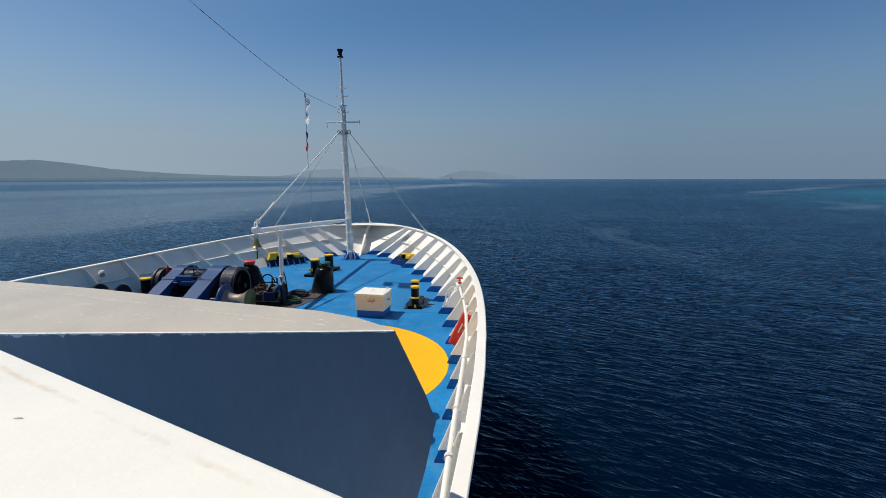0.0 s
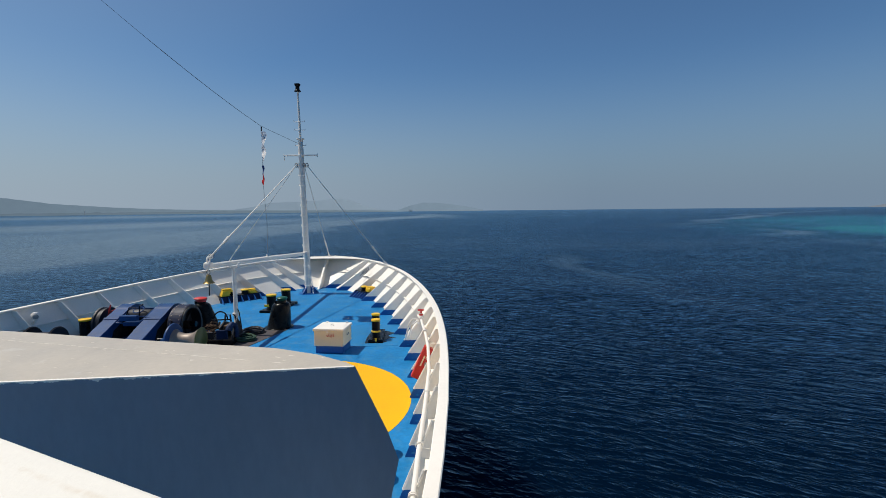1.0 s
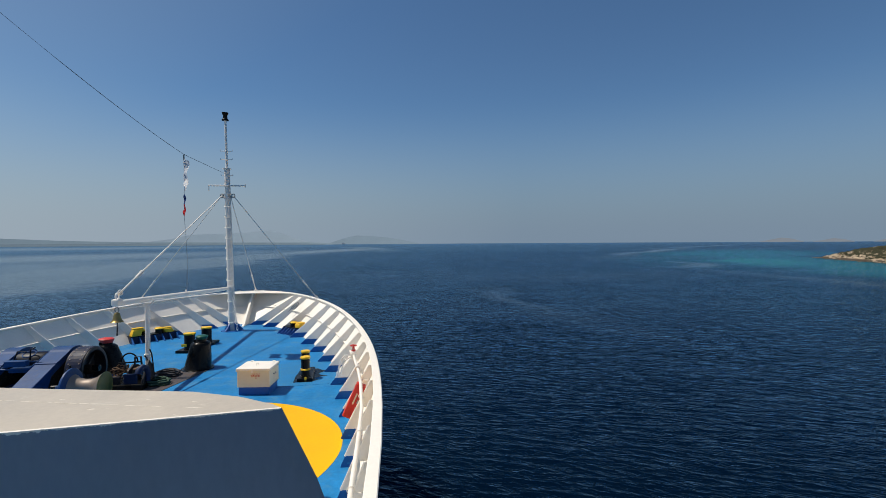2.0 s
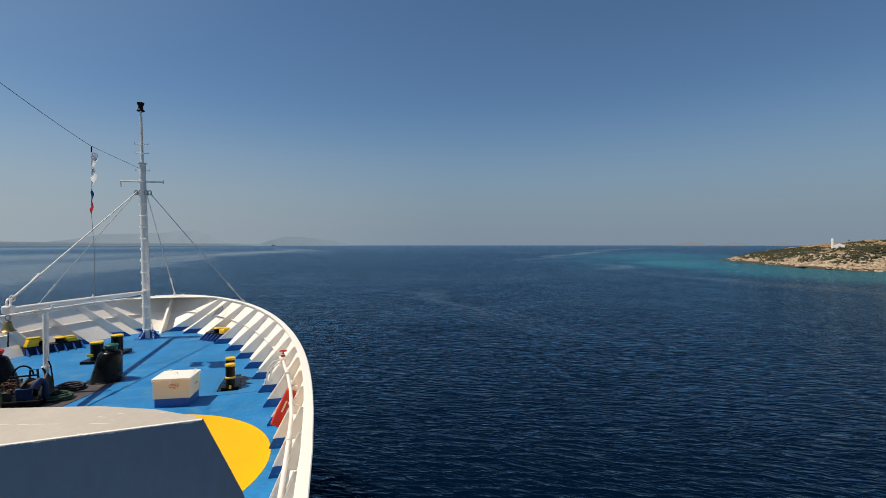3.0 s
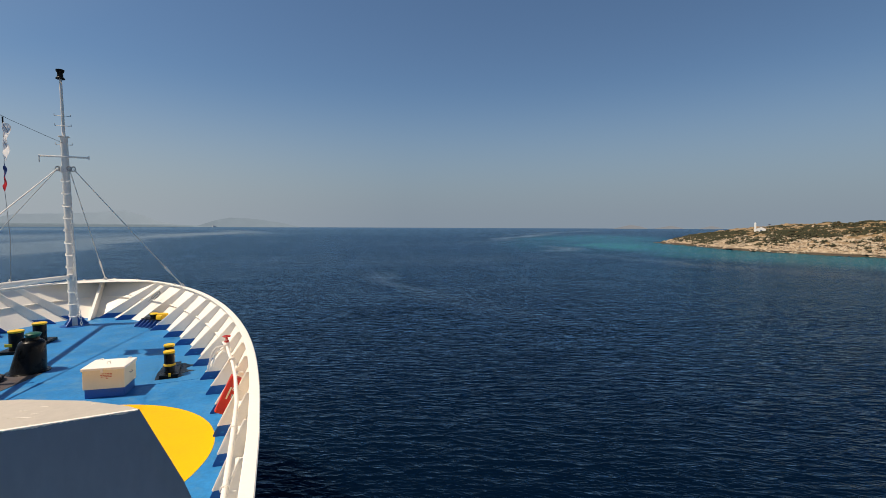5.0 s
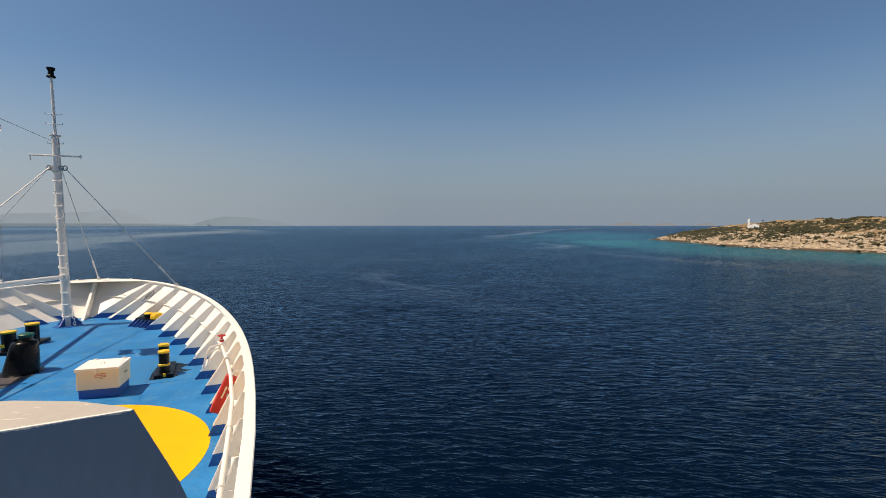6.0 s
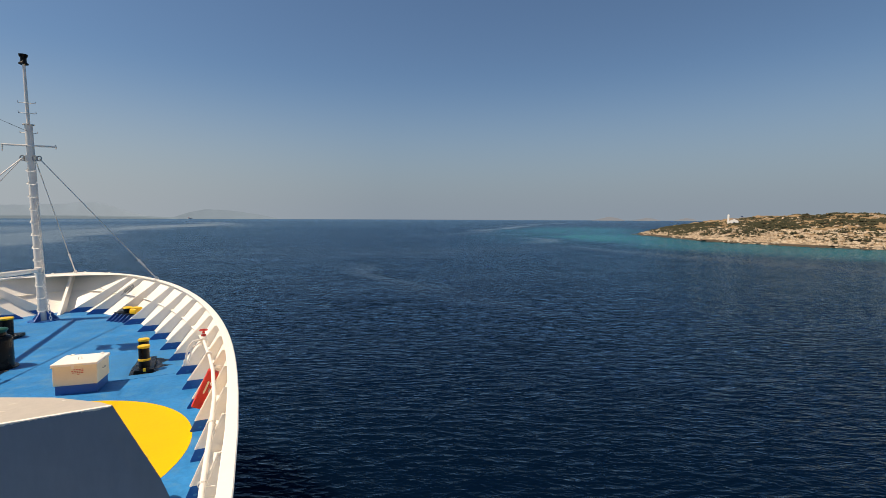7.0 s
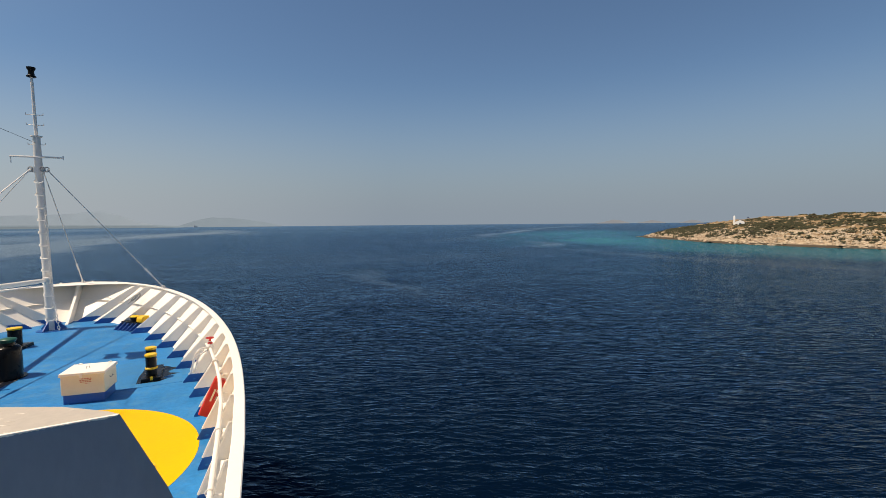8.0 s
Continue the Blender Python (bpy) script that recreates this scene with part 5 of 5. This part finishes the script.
part("screw_frame", tube(bmesh.new(), [(-0.1, 0.12, 0.3), (-0.05, 0.1, 0.78), (0.12, 0.06, 0.8), (0.16, 0.06, 0.3)], 0.026, 8), SOOT, stp)
part("lever", tube(bmesh.new(), [(0.44, 0.1, 0.4), (0.38, 0.12, 0.85), (0.33, 0.12, 0.98)], 0.018, 8), BLACK, stp)
part("hoop", tube(bmesh.new(), [(-0.25 + 0.22 * math.cos(a), 0.2, 0.62 + 0.25 * math.sin(a)) for a in np.linspace(0, math.pi, 13)], 0.022, 8), BLACK, stp)
part("screw", tube(bmesh.new(), [(-0.5, 0.1, 0.62), (0.1, 0.1, 0.64)], 0.022, 8), BLACK, stp)
part("lever", tube(bmesh.new(), [(0.35, 0, 0.5), (0.28, 0.05, 0.75), (0.22, 0.05, 0.82)], 0.02, 8), BLACK, stp)
part("crosshead", boxed((0.0, -0.05, 0.42), (0.3, 0.3, 0.2), 0.04), RUST, stp)
heap = thing("anchor_chain", pose(-0.7, 14.45, 0), "heap of rusty anchor chain on the stopper", "chain")
rnd = random.Random(5)
for i in range(44):
    a, r = rnd.uniform(0, 6.28), 0.34 * math.sqrt(rnd.random())
    z = 0.20 + 0.34 * (1 - r / 0.36) * rnd.random() + 0.08 * (i % 3)
    part("link", link(0.085, pose(r * math.cos(a) * 1.3, r * math.sin(a), z, rnd.uniform(0, 180), rnd.uniform(0, 180), rnd.uniform(0, 180))), RUST, heap)


def rope_coil(x, y, r, turns, mat, label, thick=0.028):
    c = thing("mooring_rope", pose(x, y, 0), label, "rope")
    pts = []
    rnd = random.Random(int(x * 100) % 91)
    for i in range(turns * 22):
        a = 2 * math.pi * i / 22
        rr = r * (0.72 + 0.28 * math.sin(i * 0.37) ** 2) + rnd.uniform(-0.01, 0.01)
        pts.append((rr * math.cos(a), rr * 0.8 * math.sin(a), thick + (i // 22) * thick * 1.3 + rnd.uniform(0, 0.01)))
    part("coil", tube(bmesh.new(), pts, thick, 7), mat, c, smooth=True)


rope_coil(0.25, 14.2, 0.34, 4, LINE, "dark green mooring rope coiled on the deck")
rope_coil(0.15, 15.1, 0.36, 4, ROPE, "black mooring rope coiled on the deck")
part("chain_pad", prism(bmesh.new(), [(-1.1, 13.3), (0.55, 13.3), (1.15, 15.5), (0.4, 15.7), (-1.1, 15.2)], "z", 0.0005, 0.012), paint("dark_worn_pad", (0.06, 0.055, 0.06), 0.6, spread=0.3, scale=3.0, stain=(0.12, 0.07, 0.05), stain_at=(0.5, 0.7)), deck, "dark worn wear plate")
# the after mooring winch, mostly behind the bridge front
win = thing("mooring_winch", pose(-5.0, 12.9, 0), "dark greasy mooring winch drum beside the port bulwark", "winch")
for x in (-0.25, 0.5):
    part("drum_flange", lathe(bmesh.new(), [(0, -0.03), (0.38, -0.03), (0.40, 0), (0.38, 0.03), (0, 0.03)], 32, pose(x, 0, 0.42, 0, 90, 0)), SOOT, win, smooth=True)
part("drum", lathe(bmesh.new(), [(0.24, -0.25), (0.24, 0.5)], 28, pose(0, 0, 0.42, 0, 90, 0)), SOOT, win, smooth=True)
part("bearing", prism(bmesh.new(), [(-0.3, 0), (0.3, 0), (0.12, 0.5), (-0.12, 0.5)], "x", 0.58, 0.66, 0.02), SOOT, win)
part("bearing", prism(bmesh.new(), [(-0.3, 0), (0.3, 0), (0.12, 0.5), (-0.12, 0.5)], "x", -0.42, -0.34, 0.02), SOOT, win)


# ---- the island ----
def isle(az, dist):
    return Vector((*bearing(az + ISLE_TURN, dist), 0))


NEAR_SHORE = [(-53.7, 372), (-55.2, 345), (-57.2, 312), (-59.5, 285), (-61.8, 268), (-65, 254), (-69, 245), (-73.3, 240), (-78, 236), (-84, 232), (-92, 235)]
FAR_SHORE = [(-92, 480), (-82, 560), (-72, 600), (-64, 560), (-58, 480), (-55, 420)]
SHORE = [isle(a, d) for a, d in NEAR_SHORE + FAR_SHORE]


def shore_distance(x, y):
    """Metres inside the shore (negative: out at sea)."""
    best, inside = 1e9, False
    n = len(SHORE)
    for i in range(n):
        a, b = SHORE[i], SHORE[(i + 1) % n]
        abx, aby = b.x - a.x, b.y - a.y
        t = max(0.0, min(1.0, ((x - a.x) * abx + (y - a.y) * aby) / (abx * abx + aby * aby)))
        best = min(best, math.hypot(x - a.x - t * abx, y - a.y - t * aby))
        if (a.y > y) != (b.y > y) and x < a.x + (y - a.y) * abx / aby:
            inside = not inside
    return best if inside else -best


def isle_height(x, y):
    d = shore_distance(x, y) + 3.5 * noise.fractal(Vector((x * 0.07, y * 0.07, 0)), 1.0, 2.0, 4)
    if d < -6:
        return -3.0
    tip = math.hypot(x - SHORE[0].x, y - SHORE[0].y)
    cap = 4.8 + 7.6 * min(1.0, tip / 105) ** 0.8
    rise = cap * (1 - math.exp(-max(0.0, d) / 26.0)) + 0.09 * min(d, 12)
    rough = noise.fractal(Vector((x * 0.05, y * 0.05, 3)), 0.9, 2.1, 6)
    h = rise + rough * min(2.2, 0.6 + max(0, d) * 0.08)
    step = 1.1
    f = h / step + 0.6 * noise.noise(Vector((x * 0.04, y * 0.04, 9)))
    led = (math.floor(f) + min(1.0, (f - math.floor(f)) * 2.6)) * step
    return led * 0.75 + h * 0.25 + 0.75 * noise.noise(Vector((x * 0.33, y * 0.33, 1)))


def island_material():
    m, nt, b = nodes_of("island_rock_and_scrub")
    geo = nt.nodes.new("ShaderNodeNewGeometry")
    pos = geo.outputs["Position"]
    sep = nt.nodes.new("ShaderNodeSeparateXYZ")
    nt.links.new(pos, sep.inputs[0])
    rock = mix(nt, ramp(nt, noise_tex(nt, pos, 0.35, 6, 0.7), 0.35, 0.65), (0.27, 0.19, 0.11), (0.54, 0.44, 0.32))
    bed = nt.nodes.new("ShaderNodeMapping")        # the rock lies in level beds
    bed.inputs["Scale"].default_value = (0.22, 0.22, 1.5)
    nt.links.new(pos, bed.inputs["Vector"])
    rock = mix(nt, ramp(nt, noise_tex(nt, bed.outputs[0], 1.0, 5, 0.75), 0.50, 0.60), rock, (0.10, 0.07, 0.05))
    earth = mix(nt, ramp(nt, noise_tex(nt, pos, 0.5, 5, 0.7), 0.4, 0.6), (0.155, 0.10, 0.045), (0.30, 0.21, 0.115))
    mask = nt.nodes.new("ShaderNodeMath")
    mask.operation = "MULTIPLY_ADD"
    nt.links.new(noise_tex(nt, pos, 0.07, 5, 0.7), mask.inputs[0])
    mask.inputs[1].default_value = 10.0
    nt.links.new(sep.outputs["Z"], mask.inputs[2])
    c = mix(nt, ramp(nt, mask.outputs[0], 0.0, 1.0), rock, earth)
    cover = nt.nodes.new("ShaderNodeMapRange")
    cover.inputs["From Min"].default_value, cover.inputs["From Max"].default_value = -0.5, 4.0
    nt.links.new(mask.outputs[0], cover.inputs["Value"])
    c = mix(nt, cover.outputs[0], rock, earth)
    wet = nt.nodes.new("ShaderNodeMapRange")
    wet.inputs["From Min"].default_value, wet.inputs["From Max"].default_value = SEA + 0.7, SEA + 1.2
    nt.links.new(sep.outputs["Z"], wet.inputs["Value"])
    c = mix(nt, wet.outputs[0], (0.055, 0.042, 0.025), c)
    nt.links.new(c, b.inputs["Base Color"])
    b.inputs["Roughness"].default_value = 0.9
    bp = add(nt, "Bump", Strength=0.7, Distance=0.5)
    nt.links.new(noise_tex(nt, pos, 0.9, 5, 0.7), bp.inputs["Height"])
    nt.links.new(bp.outputs[0], b.inputs["Normal"])
    return m


xs = np.arange(min(p.x for p in SHORE) - 8, 430, 1.7)
ys = np.arange(-40, max(p.y for p in SHORE) + 8, 1.7)
verts, index, faces = [], {}, []
for i, x in enumerate(xs):
    for j, y in enumerate(ys):
        h = isle_height(float(x), float(y))
        if h > -2.9:
            index[i, j] = len(verts)
            verts.append((float(x), float(y), SEA + h))
for (i, j), a in index.items():
    q = [index.get(k) for k in ((i + 1, j), (i + 1, j + 1), (i, j + 1))]
    if None not in q:
        faces.append((a, *q))
me = bpy.data.meshes.new("island")
me.from_pydata(verts, [], faces)
me.materials.append(island_material())
island = tagged(new("island", me), "low rocky island with pale limestone shore and dry scrub", "island", kind="structure")

# scrub: low cushions of many small leaf clumps
cp_xy = isle(-62.35, 318)
SCRUB = paint("dark_green_scrub", (0.032, 0.034, 0.015), 0.9, spread=0.35, scale=0.8, stain=(0.065, 0.055, 0.024), stain_at=(0.52, 0.7), bump=0)
random.seed(21)
bv, bf = [], []
patches = 0
while patches < 230:
    seg, f = random.choice((0, 1, 1, 1, 2, 2, 2, 3, 3, 3, 4, 4, 5, 5, 6, 6, 7, 8, 9)), random.random()
    base = SHORE[seg].lerp(SHORE[seg + 1], f)
    back = (base - Vector((EYE[0], EYE[1], 0))).normalized() * random.choice((1, 1, 1, 1, 1.6)) * random.uniform(6, 84)
    px, py = base.x + back.x, base.y + back.y
    d = shore_distance(px, py)
    if d < 4.5 or random.random() > 0.6 or math.hypot(px - cp_xy.x, py - cp_xy.y) < 6:
        continue
    patches += 1
    e = 1.5
    gx = shore_distance(px + e, py) - shore_distance(px - e, py)
    gy = shore_distance(px, py + e) - shore_distance(px, py - e)
    along = Vector((-gy, gx, 0)).normalized() if abs(gx) + abs(gy) > 1e-6 else Vector((1, 0, 0))
    over = Vector((-along.y, along.x, 0))
    long, wide = random.uniform(4, 13) * (1 + d / 140), random.uniform(1.6, 4.2) * (1 + d / 70)
    for _ in range(int(4 + long * wide * 1.15)):
        a, q = random.uniform(0, 6.28), math.sqrt(random.random())
        c = Vector((px, py, 0)) + along * (long * q * math.cos(a)) + over * (wide * q * math.sin(a))
        z = SEA + isle_height(c.x, c.y)
        r = random.uniform(0.6, 1.3)
        for _ in range(5):
            a2, q2 = random.uniform(0, 6.28), r * math.sqrt(random.random())
            cx, cy, s = c.x + q2 * math.cos(a2), c.y + q2 * math.sin(a2), random.uniform(0.35, 0.7)
            o = len(bv)
            for k in range(5):
                t = 6.28 * k / 5 + a2
                bv.append((cx + s * math.cos(t) * random.uniform(0.7, 1.2), cy + s * math.sin(t) * random.uniform(0.7, 1.2), z - 0.1))
            bv.append((cx, cy, z + s * random.uniform(0.5, 1.05)))
            bf += [(o + k, o + (k + 1) % 5, o + 5) for k in range(5)]
me = bpy.data.meshes.new("scrub")
me.from_pydata(bv, [], bf)
me.materials.append(SCRUB)
tagged(new("scrub", me), "dark green low scrub cushions on the island", "scrub", kind="stuff")

# loose boulders along the shore
bv, bf = [], []
cube = [(-1, -1, -1), (1, -1, -1), (1, 1, -1), (-1, 1, -1), (-0.8, -0.8, 1), (0.8, -0.8, 1), (0.8, 0.8, 1), (-0.8, 0.8, 1)]
quads = [(0, 3, 2, 1), (4, 5, 6, 7), (0, 1, 5, 4), (1, 2, 6, 5), (2, 3, 7, 6), (3, 0, 4, 7)]
count = 0
while count < 2300:
    s = random.randrange(0, 10)
    a, b = SHORE[s], SHORE[s + 1]
    f = random.random()
    px, py = a.x + (b.x - a.x) * f + random.uniform(-4, 30 + 50 * (count % 6 == 0)) * 0.8, a.y + (b.y - a.y) * f + random.uniform(-20, 20)
    d = shore_distance(px, py)
    if not (0.5 < d < 15 or (d < 60 and count % 6 == 0 and d > 15)):
        continue
    count += 1
    z = SEA + isle_height(px, py)
    sx, sy, sz = random.uniform(0.3, 1.5), random.uniform(0.25, 0.8), random.uniform(0.12, 0.42)
    o = len(bv)
    m = pose(px, py, z, random.uniform(-12, 12), random.uniform(-12, 12), math.degrees(math.atan2(b.y - a.y, b.x - a.x)) + random.uniform(-24, 24))
    for c in cube:
        bv.append(tuple(m @ Vector((c[0] * sx * random.uniform(0.7, 1.15), c[1] * sy * random.uniform(0.7, 1.15), c[2] * sz * random.uniform(0.7, 1.2)))))
    bf += [tuple(o + k for k in q) for q in quads]
me = bpy.data.meshes.new("boulders")
me.from_pydata(bv, [], bf)
me.materials.append(paint("pale_limestone", (0.50, 0.405, 0.295), 0.9, spread=0.3, scale=0.6, stain=(0.17, 0.115, 0.065), stain_at=(0.50, 0.64), bump=0.5, bump_scale=4))
tagged(new("boulders", me), "pale limestone boulders and ledges along the shore", "rocks", kind="stuff")

# chapel with its white tower
cp = isle(-62.35, 318)
cz = SEA + isle_height(cp.x, cp.y)
WALLW = paint("whitewashed_wall", (0.82, 0.82, 0.80), 0.8, spread=0.03, scale=0.8, bump_scale=6)
chapel = thing("chapel", pose(cp.x, cp.y, cz + 0.2, 0, 0, -62.35 + ISLE_TURN), "small whitewashed chapel with a square tower on the island", "chapel")
part("wall", prism(bmesh.new(), [(-0.2, -1.2), (4.3, -1.2), (4.3, 2.7), (2.2, 3.7), (-0.2, 2.7)], "y", -2.0, 4.0, 0.03), WALLW, chapel)
part("roof", prism(bmesh.new(), [(-0.5, 2.62), (2.2, 3.85), (4.6, 2.62), (4.6, 2.82), (2.2, 4.07), (-0.5, 2.82)], "y", -1.8, 4.2), paint("grey_roof", (0.22, 0.20, 0.18), 0.8), chapel)
part("tower", boxed((-0.72, 0, 2.4), (1.0, 1.0, 7.0), 0.05), WALLW, chapel, "square white tower")
part("tower_cap", boxed((-0.72, 0, 6.1), (0.75, 0.75, 0.5), 0.05), WALLW, chapel)
part("door", boxed((2.2, -2.0, 1.1), (0.9, 0.08, 1.9), 0.01), paint("blue_door", (0.05, 0.12, 0.25), 0.6), chapel)
part("flag_pole", bar((5.4, 0, 0), (5.4, 0, 5.6), 0.06, 6), GREY, chapel)
part("pole_flag", boxed((5.9, 0, 5.3), (0.9, 0.05, 0.5), 0), FLAGB, chapel)


# ---- far coasts, low, with the haze put into their colours ----
def ridge(name, heights, dist, depth, color, label, seed, jag=0.035):
    """A range of hills: bearing and height in metres along its crest."""
    az0, az1 = heights[0][0], heights[-1][0]
    n = max(24, int(abs(az1 - az0) * 7))
    top = max(v for _, v in heights) + 1
    prof = [(0.0, 0.0), (0.2, 0.345), (0.4, 0.69), (0.58, 1.0)]      # one slope all along
    vs, fs = [], []
    for i in range(n + 1):
        az = az0 + (az1 - az0) * i / n
        h = float(np.interp(-az, [-a for a, _ in heights], [v for _, v in heights]))
        h *= 1 + jag * noise.fractal(Vector((az * 1.4, seed, 0)), 1, 2, 5)
        for u, v in prof:
            x, y = bearing(az, dist + depth * u * (h + 1) / top)
            vs.append((x, y, SEA - 1 + (h + 1) * v * (1 + 0.012 * noise.noise(Vector((az * 0.5, u * 3, seed))))))
    k = len(prof)
    for i in range(n + 1):          # the far side, with edges of its own
        x, y = bearing(az0 + (az1 - az0) * i / n, dist + depth * 0.75)
        vs += [vs[i * k + k - 1], (x, y, SEA - 1)]
    far = k * (n + 1)
    fs += [(far + 2 * i, far + 2 * i + 1, far + 2 * i + 3, far + 2 * i + 2) for i in range(n)]
    for i in range(n):
        for j in range(k - 1):
            fs.append((i * k + j, (i + 1) * k + j, (i + 1) * k + j + 1, i * k + j + 1))
    me = bpy.data.meshes.new(name)
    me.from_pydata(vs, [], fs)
    # distance haze is mixed into the base colour
    me.materials.append(paint(name + "_haze_tinted", color, 1.0, spread=0.06, scale=0.01, bump=0))
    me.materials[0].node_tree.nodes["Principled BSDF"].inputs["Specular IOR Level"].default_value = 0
    me.shade_smooth()
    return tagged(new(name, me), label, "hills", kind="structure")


A = 5.2
ridge("hills", [(62 + A, 90), (52 + A, 135), (47 + A, 120), (43 + A, 128), (40.7 + A, 141), (38 + A, 118), (34.9 + A, 80), (30 + A, 52), (26 + A, 38), (22 + A, 30), (14 + A, 24), (3 + A, 20), (0 + A, 10)], 4100, 300, (0.222, 0.295, 0.345), "grey coast with low hills, pale haze in its colour", 1)
ridge("shore_strip", [(64 + A, 16), (50 + A, 19), (40 + A, 15), (33 + A, 18), (27 + A, 16), (21 + A, 19), (15 + A, 15), (9 + A, 16), (4 + A, 12), (1 + A, 5)], 4000, 60, (0.155, 0.21, 0.25), "strip of low trees and houses along the far shore, haze in its colour", 4, 0.3)
ridge("mountains", [(27, 12), (24.5, 30), (22.5, 52), (20.5, 92), (18, 98), (15.5, 106), (13.5, 126), (12.2, 134), (11, 104), (9.5, 56), (7.5, 12)], 4500, 200, (0.348, 0.432, 0.490), "very faint mountains, haze painted into their colour", 2)
ridge("headland", [(0.6 + A, 10), (-1.2 + A, 60), (-2.6 + A, 84), (-4.4 + A, 80), (-6 + A, 66), (-8 + A, 42), (-10 + A, 8)], 4450, 200, (0.200, 0.268, 0.325), "faint headland, haze painted into its colour", 3)
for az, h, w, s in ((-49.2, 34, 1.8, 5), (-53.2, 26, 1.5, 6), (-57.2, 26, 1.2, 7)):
    ridge("islet", [(az + w + A, 2), (az + 0.4 * w + A, h * 0.6), (az + A, h), (az - 0.5 * w + A, h * 0.7), (az - w + A, 2)], 4300, 160, (0.155, 0.18, 0.21), "faint islet on the horizon, haze in its colour", s)

# far ferry, a few white decks on the horizon
x, y = bearing(-1.1 + A, 4300)
ferry = thing("ferry", pose(x, y, SEA, 0, 0, 20) @ Matrix.Scale(0.75, 4), "distant white ferry on the horizon", "ship")
part("hull", prism(bmesh.new(), [(-22, 0), (20, 0), (26, 6), (-22, 6)], "y", -5, 5, 0.3), paint("far_hull", (0.72, 0.72, 0.72), 0.6), ferry)
part("decks", boxed((-4, 0, 9), (30, 9, 6), 0.4), WHITE, ferry)
part("funnel", boxed((-12, 0, 14), (5, 4, 5), 0.5), paint("far_funnel", (0.4, 0.1, 0.08), 0.6), ferry)
x, y = bearing(32.5 + A, 4000)
twr = thing("lighthouse", pose(x, y, SEA + 2), "distant white tower on the far shore", "tower")
part("shaft", lathe(bmesh.new(), [(0, 0), (1.6, 0), (1.2, 24), (0, 24)], 12), WHITE, twr)
part("lantern_room", lathe(bmesh.new(), [(0, 24), (1.6, 24), (1.6, 27), (0, 29)], 12), WHITE, twr)
